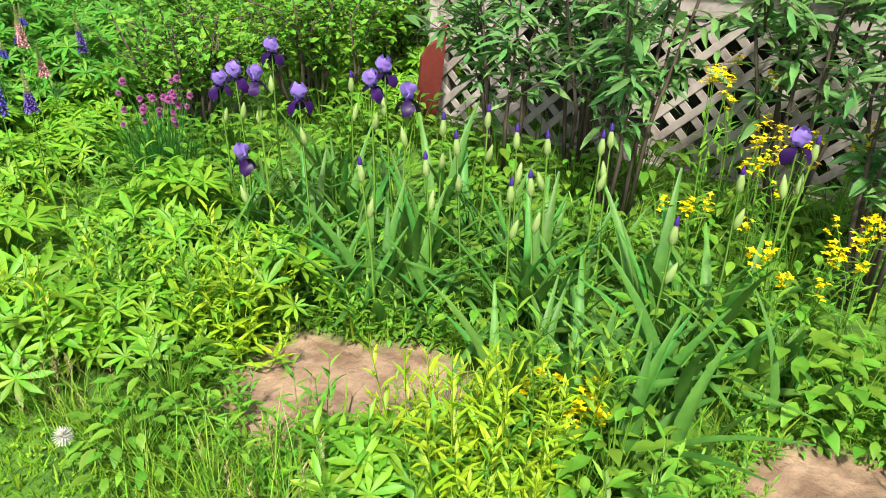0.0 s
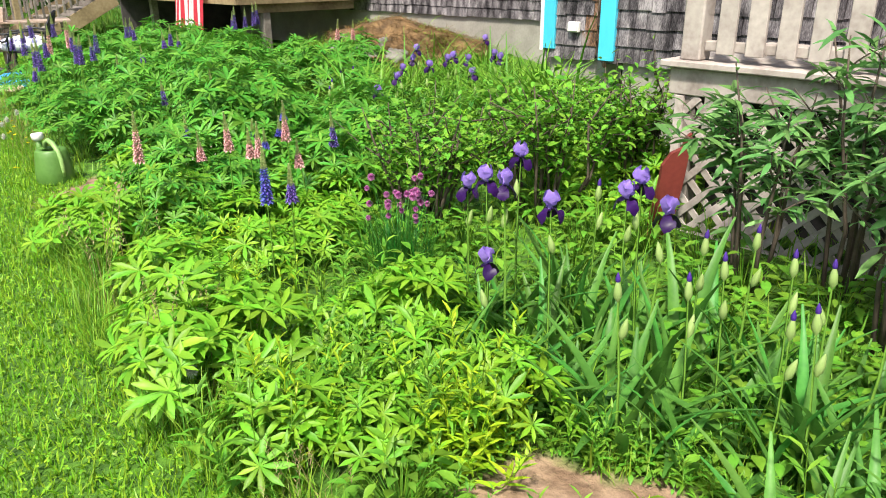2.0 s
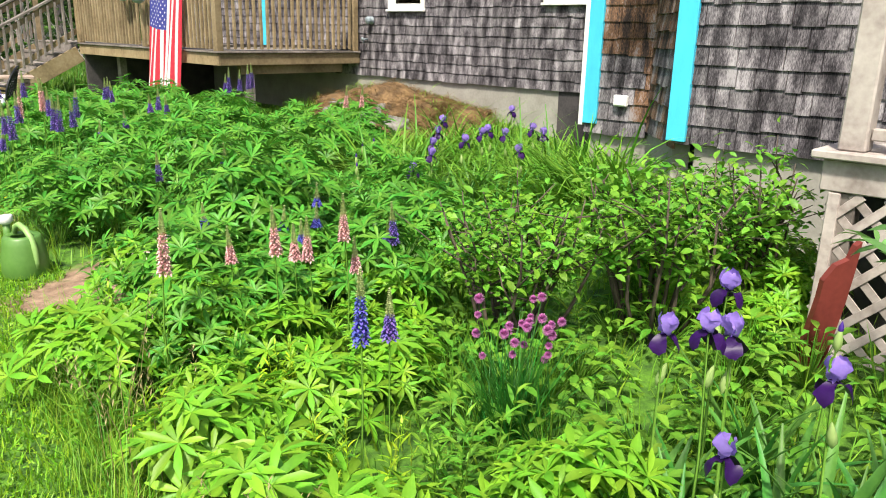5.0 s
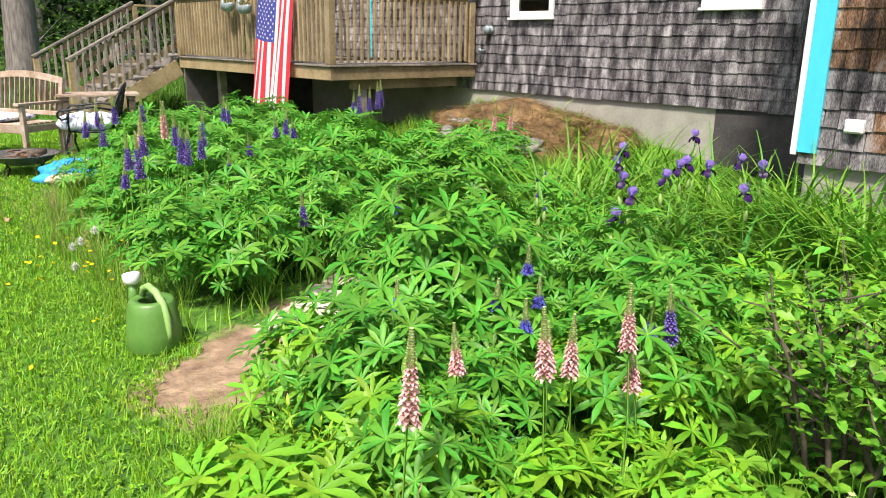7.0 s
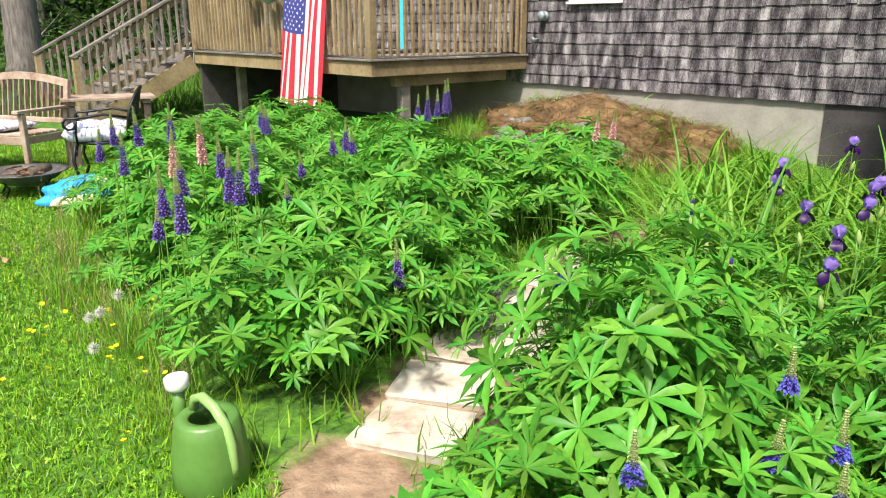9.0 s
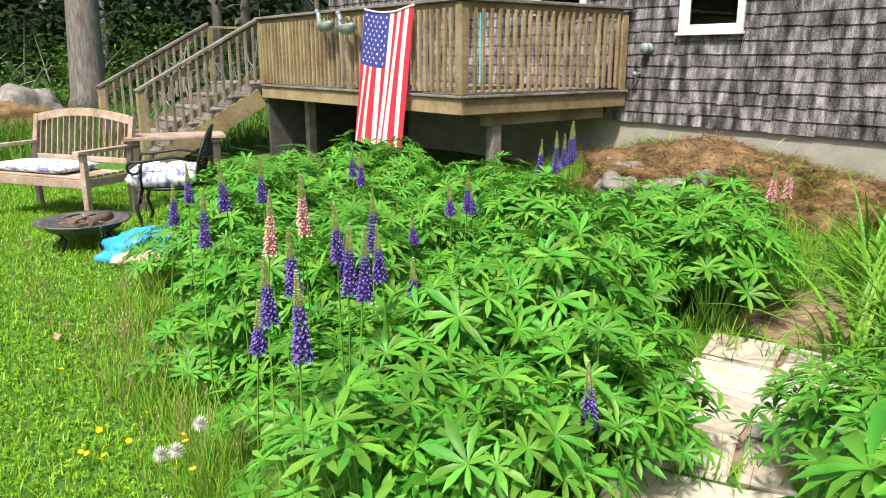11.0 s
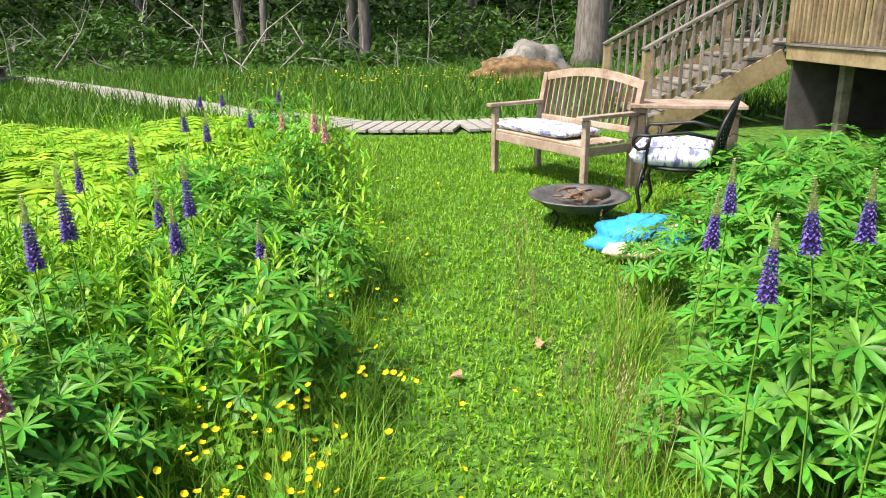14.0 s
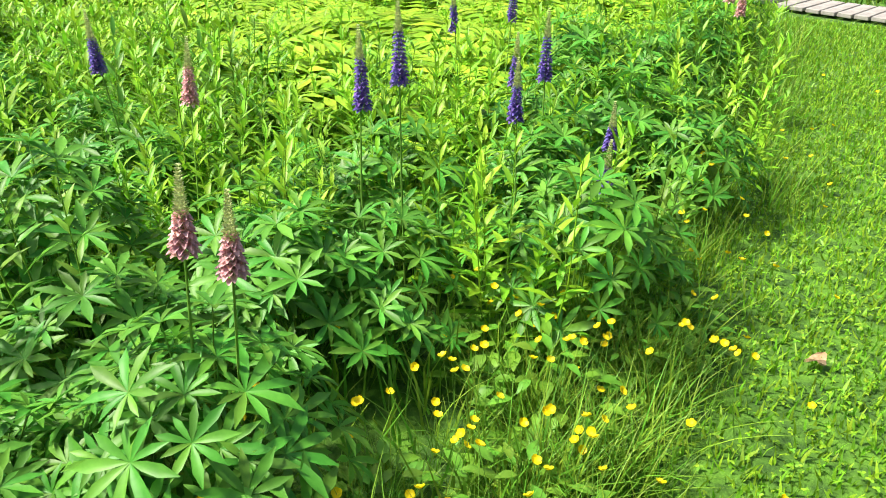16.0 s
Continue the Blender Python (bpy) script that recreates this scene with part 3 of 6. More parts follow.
def build_deck():
    d = thing("deck", "raised weathered pine deck with a baluster railing", "deck", kind="structure")
    boxed("rim_board", d, M_DECK, DX, DX + 0.04, DY0, DY1, DZ - 0.19, DZ - 0.028)
    boxed("rim_board", d, M_DECK, DX + 0.041, WX - 0.03, DY0, DY0 + 0.04, DZ - 0.19, DZ - 0.028)
    boxed("rim_board", d, M_DECK, DX + 0.041, WX - 0.03, DY1 - 0.04, DY1, DZ - 0.19, DZ - 0.028)
    n = 18
    w = (WX - 0.03 - (DX - 0.03)) / n
    for k in range(n):
        x = DX - 0.03 + k * w
        boxed("floor_board", d, M_GREYWOOD, x + 0.003, x + w - 0.003, DY0 - 0.03, DY1 + 0.02, DZ - 0.026, DZ, 0.004)
    for y in (13.0, 14.2, 15.4):
        boxed("joist", d, M_DECK, DX + 0.05, WX - 0.05, y, y + 0.04, DZ - 0.19, DZ - 0.03)
    boxed("beam", d, M_DECK, DX + 0.40, WX - 0.3, DY0 + 0.10, DY0 + 0.19, DZ - 0.32, DZ - 0.195)
    for x, y in ((DX + 0.55, DY0 + 0.145), (DX + 0.5, 15.9)):
        g = gz(x, y)
        boxed("support_post", d, M_GREYWOOD, x - 0.06, x + 0.06, y - 0.06, y + 0.06, g - 0.1, DZ - 0.32 if y < 13 else DZ - 0.19, 0.006)
    r = DX + 0.03
    posts = ((r, DY0 + 0.03, 2.05), (r, 13.90, 2.0), (r, DY1 - 0.03, 2.03), (WX - 0.12, DY0 + 0.03, 2.0))
    for x, y, z in posts:
        boxed("rail_post", d, M_DECK, x - 0.05, x + 0.05, y - 0.05, y + 0.05, DZ, z - 0.04, 0.006)
    boxed("cap_rail", d, M_GREYWOOD, r - 0.075, r + 0.075, DY0 - 0.045, DY1 + 0.04, 2.015, 2.05, 0.006)
    boxed("cap_rail", d, M_GREYWOOD, r + 0.077, WX - 0.04, DY0 - 0.045, DY0 + 0.105, 2.015, 2.05, 0.006)
    boxed("top_rail", d, M_DECK, r - 0.02, r + 0.018, DY0 + 0.083, DY1 - 0.083, 1.92, 2.01)
    boxed("top_rail", d, M_DECK, r + 0.053, WX - 0.175, DY0 + 0.012, DY0 + 0.05, 1.92, 2.01)
    boxed("bottom_rail", d, M_GREYWOOD, r - 0.02, r + 0.018, DY0 + 0.083, DY1 - 0.083, 1.18, 1.215)
    boxed("bottom_rail", d, M_GREYWOOD, r + 0.053, WX - 0.175, DY0 + 0.012, DY0 + 0.05, 1.18, 1.215)
    bm = box(bmesh.new(), -0.018, 0.018, -0.018, 0.018, 0, 0.80, 0.003)
    first = part("baluster", bm, M_DECK, d)
    first.location = (r - 0.04, DY0 + 0.15, 1.155)
    y = DY0 + 0.15 + 0.105
    while y < DY1 - 0.1:
        if abs(y - 13.9) > 0.07:
            mesh_part("baluster", first.data, d, pose(r - 0.04, y, 1.155, 0, random.uniform(-0.4, 0.4), 0))
        y += 0.105
    x = r + 0.13
    while x < WX - 0.2:
        mesh_part("baluster", first.data, d, pose(x, DY0 - 0.008, 1.155, 0, random.uniform(-0.4, 0.4), 0))
        x += 0.105
    return d


build_deck()
# added board that blocks light so the space under the deck stays dark
tagged(boxed("deck_skirt", None, M_SHEATH, DX + 0.05, WX, DY1 - 0.10, DY1 - 0.05, 0.0, DZ - 0.195, 0), "dark board added under the far end of the deck to block light", "boarding", kind="structure")
SY0, SY1 = 16.42, 18.4


def build_stairs():
    s = thing("deck_stairs", "grey weathered wooden stairs with handrails up to the deck", "stairs", kind="structure")
    n, run = 5, 0.31
    g = gz(0.4, 17)
    rise = (DZ - g) / (n + 1)
    x = DX
    boxed("landing", s, M_GREYWOOD, DX - 0.02, DX + 1.2, SY0, SY1 + 0.1, DZ - 0.03, DZ, 0.004)
    for k in range(n):
        z = DZ - rise * (k + 1)
        for j in range(2):
            boxed("tread", s, M_GREYWOOD, x - run * (k + 1) - 0.03 + 0.155 * j, x - run * (k + 1) + 0.118 + 0.155 * j, SY0 + 0.03, SY1 - 0.03, z - 0.036, z, 0.005)
        boxed("riser", s, M_GREYWOOD, x - run * k - 0.016, x - run * k, SY0 + 0.04, SY1 - 0.04, z, z + rise - 0.038, 0.003)
    for y in (SY0, SY1):
        bm = bmesh.new()
        beam(bm, (x, y, DZ - 0.19), (x - run * n - 0.12, y, g + 0.02), 0.04, 0.27)
        part("stringer", bm, M_DECK, s)
        top, low = Vector((DX + 0.02, y, 2.0)), Vector((DX - run * n - 0.22, y, 1.03))
        px = DX - run * n - 0.16
        boxed("newel_post", s, M_DECK, px - 0.045, px + 0.045, y - 0.045, y + 0.045, g - 0.05, 1.06, 0.006)
        if y == SY1:
            boxed("upper_post", s, M_DECK, DX + 0.0, DX + 0.09, y - 0.045, y + 0.045, DZ - 0.2, 1.98, 0.006)
            bm = bmesh.new()
            beam(bm, (DX + 0.05, y, 1.98), (DX + 1.15, y, 1.98), 0.1, 0.035)
            part("cap_rail", bm, M_DECK, s)
        for off, w, h, mt, nm in ((0.04, 0.12, 0.035, M_GREYWOOD, "handrail"), (-0.03, 0.038, 0.085, M_DECK, "top_rail"), (-0.66, 0.038, 0.085, M_DECK, "bottom_rail")):
            bm = bmesh.new()
            beam(bm, low + Vector((0.0 if off > 0 else 0.12, 0, off)), top + Vector((0, 0, off)), w, h)
            part(nm, bm, mt, s)
        for k in range(14):
            t = (k + 1) / 15
            p = low.lerp(top, t)
            boxed("baluster", s, M_GREYWOOD, p.x - 0.018, p.x + 0.018, y - 0.056, y - 0.021, p.z - 0.78, p.z - 0.02, 0.003)


build_stairs()


def build_flag():
    """Cloth that hangs from the deck rail: stripes run down, the star field is at its upper corner."""
    f = thing("flag", "striped flag with a starred blue field hung over the deck railing", "flag")
    W, H, n, k = 0.93, 1.52, 13, 24
    y0 = 13.38

    def place(u, v, lift=0.0):
        side = u - 0.5
        y = y0 - W * (u + 0.06 * v * (side * -1)) + 0.30 * v * (1 - u * 0.3)
        z = 2.0 - H * v + 0.05 * math.sin(math.pi * u) * -1 * (1 - v) + 0.10 * v * (1 - u) - 0.0
        x = 1.975 + 0.022 * math.sin(13 * u + 2.0 * v) * (0.3 + v) - 0.05 * v + 0.012 * math.sin(31 * u + 1) * v - lift
        return x, y, z

    def strip(u0, u1, v0, v1, nu):
        bm = bmesh.new()
        g = [[bm.verts.new(place(u0 + (u1 - u0) * i / nu, v0 + (v1 - v0) * j / k)) for j in range(k + 1)] for i in range(nu + 1)]
        for i in range(nu):
            for j in range(k):
                bm.faces.new((g[i][j], g[i + 1][j], g[i + 1][j + 1], g[i][j + 1])).smooth = True
        return bm
    canton = 7 / 13
    for s in range(n):
        u0, u1 = s / n, (s + 1) / n
        part("stripe", strip(u0, u1, 0.40 if u1 <= canton + 0.01 else 0.0, 1.0, 3), M_FLAG_RED if s % 2 == 0 else M_FLAG_WHITE, f)
    part("star_field", strip(0, canton, 0, 0.40, 14), M_FLAG_BLUE, f)
    for r in range(9):
        for c in range(6 if r % 2 == 0 else 5):
            u = canton * (r + 1) / 10
            v = 0.40 * ((2 * c + (1 if r % 2 == 0 else 2)) / 12)
            bm = bmesh.new()
            vs = []
            for q in range(10):
                rad = 0.021 if q % 2 == 0 else 0.009
                a = math.pi * q / 5
                vs.append(bm.verts.new(place(u + rad / W * math.cos(a), v + rad / H * math.sin(a), 0.003)))
            bm.faces.new(vs)
            part("star", bm, M_FLAG_WHITE, f)
    bm = bmesh.new()
    tube(bm, [place(u / 12, -0.004) for u in range(13)], 0.012, 6)
    part("header_rope", bm, M_FLAG_WHITE, f)


build_flag()


def build_pots():
    for y, z in ((14.16, 1.87), (13.66, 1.83)):
        p = thing("bird_planter", "blue-grey bird-shaped metal planter hung on the deck rail", "planter", pose(DX - 0.16, y, z, 0, 0, 90), group="planters on the deck rail")
        bm = bmesh.new()
        bmesh.ops.create_icosphere(bm, subdivisions=3, radius=1, matrix=Matrix.Diagonal((0.16, 0.085, 0.085, 1)))
        for v in bm.verts:
            v.co.z = min(v.co.z, 0.03)
            v.co.x *= 1 + 0.3 * max(0, v.co.x)
            v.co.z += 0.25 * max(0, -v.co.x - 0.08)
        part("body", bm, M_GALV, p)
        bm = tube(bmesh.new(), [(0.12, 0, 0.0), (0.15, 0, 0.06), (0.16, 0, 0.12), (0.19, 0, 0.15)], [0.045, 0.03, 0.028, 0.022], 10)
        part("neck", bm, M_GALV, p)
        bm = bmesh.new()
        bmesh.ops.create_icosphere(bm, subdivisions=2, radius=0.033, matrix=Matrix.Translation((0.19, 0, 0.155)))
        tube(bm, [(0.21, 0, 0.155), (0.255, 0, 0.145)], [0.012, 0.002], 6)
        part("head", bm, M_GALV, p)
        acc = Acc()
        rng = np.random.default_rng(int(y * 10))
        v, fc = leaf(0.10, 0.02, 3, 0.6)
        k = 26
        acc.add(*spread(v, fc, np.c_[rng.uniform(-0.08, 0.08, k), rng.uniform(-0.04, 0.04, k), np.full(k, 0.03)], turns(rng, k, 0.3) @ rot("y", -1.0), rng.uniform(0.6, 1.2, k)))
        ob = new("plant", acc.mesh("plant", M_STRAW))
        ob.parent = p
        bm = tube(bmesh.new(), [(0.0, 0, 0.03), (-0.02, -0.06, 0.10), (0, -0.12, 0.16)], 0.005, 5)
        part("hook", bm, M_IRON, p)


build_pots()

# ---- side porch ----
PX, PY1, PY0, PZ = 0.10, 3.47, -2.6, 1.0


def build_porch():
    p = thing("porch", "pale weathered wooden porch with a lattice skirt", "porch", kind="structure")
    w = 0.14
    n = int((WB - PX) / w)
    for k in range(n):
        boxed("floor_board", p, M_PORCH, PX - 0.05 + k * w + 0.003, PX - 0.05 + (k + 1) * w - 0.003, PY0, PY1 + 0.08, PZ - 0.035, PZ, 0.006)
    boxed("skirt_board", p, M_PORCH, PX, PX + 0.04, PY0, PY1 + 0.04, PZ - 0.175, PZ - 0.04, 0.005)
    boxed("skirt_board", p, M_PORCH, PX + 0.042, WB, PY1, PY1 + 0.04, PZ - 0.175, PZ - 0.04, 0.005)
    for y in (PY1 - 0.06, 1.2, -1.0):
        boxed("rail_post", p, M_PORCH, PX + 0.0, PX + 0.11, y - 0.055, y + 0.055, PZ, 2.25, 0.008)
        boxed("pier", p, M_GREYWOOD, PX + 0.02, PX + 0.12, y - 0.05, y + 0.05, 0.0, PZ - 0.176, 0.006)
    boxed("bottom_rail", p, M_PORCH, PX + 0.03, PX + 0.075, PY0, PY1 - 0.12, PZ + 0.05, PZ + 0.10, 0.005)
    boxed("top_rail", p, M_PORCH, PX + 0.0, PX + 0.10, PY0, PY1 - 0.12, PZ + 0.86, PZ + 0.92, 0.005)
    bm = box(bmesh.new(), -0.012, 0.012, -0.045, 0.045, 0, 0.80, 0.003)
    me = bpy.data.meshes.new("baluster")
    bm.to_mesh(me)
    bm.free()
    me.materials.append(M_PORCH)
    y = PY1 - 0.24
    while y > PY0:
        mesh_part("baluster", me, p, pose(PX + 0.015, y, PZ + 0.04, random.uniform(-0.5, 0.5), 0, 0))
        y -= 0.15
    # lattice of crossing slats
    lo, hi = 0.10, PZ - 0.18
    h = hi - lo
    y = PY1
    k = 0
    while y > PY0 + 0.2:
        for sgn, x in ((1, PX + 0.012), (-1, PX + 0.022)):
            a, c = (x, y, lo), (x, y - sgn * h if sgn > 0 else y + h, hi)
            if c[1] > PY1:
                c = (x, PY1, lo + (PY1 - y))
            if c[1] < PY0:
                continue
            if (Vector(c) - Vector(a)).length < 0.06:
                continue
            bm = bmesh.new()
            beam(bm, a, c, 0.008, 0.038, 0.002)
            part("lattice_slat", bm, M_PORCH, p)
        y -= 0.135
    for k in range(5):
        c = (PX + 0.012, PY1 - 0.135 * k, hi)
        a = (PX + 0.012, PY1, hi - 0.135 * k)
        if k:
            bm = bmesh.new()
            beam(bm, c, a, 0.008, 0.038, 0.002)
            part("lattice_slat", bm, M_PORCH, p)
    # dark sheet added behind the lattice in place of the shade under the porch
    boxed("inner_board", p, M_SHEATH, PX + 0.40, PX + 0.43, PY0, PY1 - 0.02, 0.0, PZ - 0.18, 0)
    boxed("lattice_frame", p, M_PORCH, PX + 0.0, PX + 0.035, PY0, PY1, 0.06, 0.10, 0.004)
    boxed("lattice_frame", p, M_PORCH, PX + 0.0, PX + 0.035, PY1 - 0.05, PY1, 0.101, hi, 0.004)


build_porch()


def build_red_board():
    b = thing("red_board", "red painted wooden board with a rounded notch leaning on the porch", "board", pose(-0.11, 3.38, gz(-0.11, 3.38) - 0.04, 4, 6, -38))
    bm = bmesh.new()
    outline = ((-0.06, 0), (0.07, 0), (0.075, 0.36), (0.07, 0.50), (0.06, 0.62), (0.04, 0.60), (0.03, 0.54), (-0.02, 0.51), (-0.055, 0.44), (-0.05, 0.36))
    vs = [bm.verts.new((x, 0, z)) for x, z in outline]
    fc = bm.faces.new(vs)
    r = bmesh.ops.extrude_face_region(bm, geom=[fc])
    bmesh.ops.translate(bm, verts=[v for v in r["geom"] if isinstance(v, bmesh.types.BMVert)], vec=(0, 0.03, 0))
    part("panel", bm, M_RED, b)
    boxed("batten", b, M_RED, -0.05, 0.06, 0.031, 0.05, 0.1, 0.15)


build_red_board()

# ---- seats and fire pit on the lawn ----


def build_bench():
    a, c = Vector((-1.77, 14.05)), Vector((-1.15, 12.99))
    d = (c - a).normalized()
    mid = (a + c) / 2
    g = gz(mid.x, mid.y)
    b = thing("garden_bench", "weathered teak garden bench with a slatted arched back", "bench", pose(mid.x, mid.y, g - 0.01, 0, 0, math.degrees(math.atan2(d.y, d.x))))
    L, D = 1.26, 0.52
    for x in (-L / 2, L / 2 - 0.055):
        boxed("front_leg", b, M_TEAK, x, x + 0.055, 0, 0.055, 0, 0.62, 0.006)
        bm = bmesh.new()
        box(bm, x, x + 0.055, D, D + 0.05, 0, 0.44, 0.006)
        part("back_leg", bm, M_TEAK, b)
        bm = bmesh.new()
        beam(bm, (x + 0.0275, D + 0.025, 0.441), (x + 0.0275, D + 0.12, 0.90), 0.055, 0.05)
        part("back_post", bm, M_TEAK, b)
        bm = bmesh.new()
        beam(bm, (x + 0.0275, -0.05, 0.64), (x + 0.0275, D + 0.055, 0.64), 0.075, 0.03)
        part("armrest", bm, M_TEAK, b)
        boxed("seat_rail", b, M_TEAK, x + 0.01, x + 0.045, 0.056, D - 0.001, 0.33, 0.40)
    boxed("front_rail", b, M_TEAK, -L / 2 + 0.056, L / 2 - 0.056, 0.01, 0.04, 0.32, 0.40)
    for k in range(6):
        y = 0.02 + k * 0.083
        boxed("seat_slat", b, M_TEAK, -L / 2 + 0.057, L / 2 - 0.057, y, y + 0.065, 0.402, 0.422)
    bm = bmesh.new()
    rings = []
    for k in range(17):
        x = -L / 2 + 0.056 + (L - 0.112) * k / 16
        z = 0.86 + 0.075 * math.cos(math.pi * x / L)
        rings.append([bm.verts.new((x, D + 0.115 + dy, z + dz)) for dy, dz in ((-0.017, -0.036), (0.017, -0.036), (0.017, 0.036), (-0.017, 0.036))])
    for r, q in zip(rings, rings[1:]):
        for k in range(4):
            bm.faces.new((r[k], q[k], q[(k + 1) % 4], r[(k + 1) % 4]))
    bm.faces.new(rings[0])
    bm.faces.new(rings[-1][::-1])
    part("top_rail", bm, M_TEAK, b)
    bm = bmesh.new()
    beam(bm, (-L / 2 + 0.056, D + 0.045, 0.50), (L / 2 - 0.056, D + 0.045, 0.50), 0.035, 0.05)
    part("lower_rail", bm, M_TEAK, b)
    for k in range(15):
        x = -L / 2 + 0.10 + k * (L - 0.2) / 14
        bm = bmesh.new()
        beam(bm, (x, D + 0.048, 0.526), (x, D + 0.11, 0.83 + 0.07 * math.cos(math.pi * x / L)), 0.012, 0.042)
        part("back_slat", bm, M_TEAK, b)
    cu = cushion("bench_cushion", 0.92, 0.46, 0.085, "blue and white patterned tufted bench cushion")
    cu.matrix_world = b.matrix_world @ pose(-0.13, 0.25, 0.425)


def cushion(name, lx, ly, h, label):
    bm = bmesh.new()
    n, k = 30, 16
    for side in (1, -1):
        g = []
        for i in range(n + 1):
            row = []
            for j in range(k + 1):
                u, v = 2 * i / n - 1, 2 * j / k - 1
                e = (1 - u ** 6) * (1 - v ** 6)
                tuft = 0.75 + 0.25 * abs(math.sin(2.5 * math.pi * u)) * abs(math.sin(1.5 * math.pi * v))
                z = h / 2 + side * h / 2 * max(e, 0) ** 0.4 * (tuft if side > 0 else 1)
                row.append(bm.verts.new((lx / 2 * u, ly / 2 * v, z)))
            g.append(row)
        for i in range(n):
            for j in range(k):
                q = (g[i][j], g[i + 1][j], g[i + 1][j + 1], g[i][j + 1])
                bm.faces.new(q if side > 0 else q[::-1]).smooth = True
    bmesh.ops.remove_doubles(bm, verts=bm.verts[:], dist=0.0008)
    ob = part(name, bm, M_CUSHION)
    return tagged(ob, label, "cushion")


build_bench()


def build_table():
    c = Vector((-0.22, 13.35))
    g = gz(c.x, c.y)
    t = thing("side_table", "small plank-topped wooden table beside the bench", "table", pose(c.x, c.y, g - 0.01, 0, 0, -15))
    for k in range(4):
        boxed("top_board", t, M_TEAK, -0.45, 0.45, -0.24 + 0.12 * k, -0.125 + 0.12 * k, 0.68, 0.71)
    for x in (-0.36, 0.36):
        boxed("cleat", t, M_TEAK, x - 0.04, x + 0.04, -0.2, 0.2, 0.635, 0.678)
        for y in (-0.17, 0.17):
            boxed("leg", t, M_TWIG, x - 0.035, x + 0.035, y - 0.035, y + 0.035, 0, 0.633)


build_table()


def build_chair():
    c = Vector((-0.62, 12.28))
    g = gz(c.x, c.y)
    ch = thing("iron_chair", "black cast-iron garden armchair with a pierced back", "chair", pose(c.x, c.y, g - 0.01, 0, 0, 65))
    # faces local +y
    for x in (-0.25, 0.25):
        part("front_leg", tube(bmesh.new(), [(x, 0.22, 0.40), (x * 1.05, 0.25, 0.25), (x * 1.1, 0.22, 0.12), (x * 1.18, 0.27, 0)], 0.014), M_IRON, ch)
        part("back_leg", tube(bmesh.new(), [(x * 0.9, -0.22, 0.40), (x * 0.95, -0.26, 0.2), (x * 1.05, -0.32, 0)], 0.014), M_IRON, ch)
        pts = [(x * 0.95, -0.25, 0.62), (x * 1.15, -0.05, 0.66), (x * 1.2, 0.2, 0.63)]
        pts += [(x * 1.2, 0.24 + 0.05 * math.sin(a), 0.585 + 0.05 * math.cos(a)) for a in (0.4, 1.2, 2.0, 2.9, 3.8, 4.6, 5.2)]
        part("arm", tube(bmesh.new(), pts, 0.012), M_IRON, ch)
        part("arm_support", tube(bmesh.new(), [(x * 1.2, 0.18, 0.62), (x * 1.1, 0.2, 0.5), (x, 0.2, 0.40)], 0.011), M_IRON, ch)
        part("leg_brace", tube(bmesh.new(), [(x, 0.22, 0.30), (x * 0.6, 0.22, 0.37), (0, 0.22, 0.385)], 0.008), M_IRON, ch)
    part("seat_ring", tube(bmesh.new(), [(0.27 * math.cos(a), 0.25 * math.sin(a), 0.405) for a in (2 * math.pi * k / 24 for k in range(25))], 0.013), M_IRON, ch)
    for k in range(7):
        x = -0.2 + k * 0.0667
        h = math.sqrt(max(0.01, 0.24 ** 2 - (x * 0.9) ** 2))
        boxed("seat_bar", ch, M_IRON, x - 0.008, x + 0.008, -h, h, 0.398, 0.408, 0.002)

    def back(u, z):
        return (0.26 * u, -0.25 - 0.10 * z + 0.05 * u * u, 0.42 + 0.46 * z)
    rim = [back(-0.85, 0.0)] + [back(math.cos(a) * -1.0, 0.45 + 0.55 * math.sin(a)) for a in (math.pi * k / 14 for k in range(15))] + [back(0.85, 0.0)]
    part("back_rim", tube(bmesh.new(), rim, 0.014), M_IRON, ch)
    for sg in (1, -1):
        for k in range(-6, 7):
            pts = []
            for j in range(12):
                z = j / 11
                u = k * 0.17 + sg * (z - 0.5) * 1.5
                top = 0.45 + 0.55 * math.sqrt(max(0, 1 - u * u))
                if abs(u) < 0.97 and z < top:
                    pts.append(back(u, z))
            if len(pts) > 1:
                part("back_lattice", tube(bmesh.new(), pts, 0.008, 5), M_IRON, ch)
    cu = cushion("chair_cushion", 0.56, 0.54, 0.17, "blue and white patterned puffy chair cushion")
    cu.matrix_world = ch.matrix_world @ pose(0, 0.05, 0.41)


build_chair()


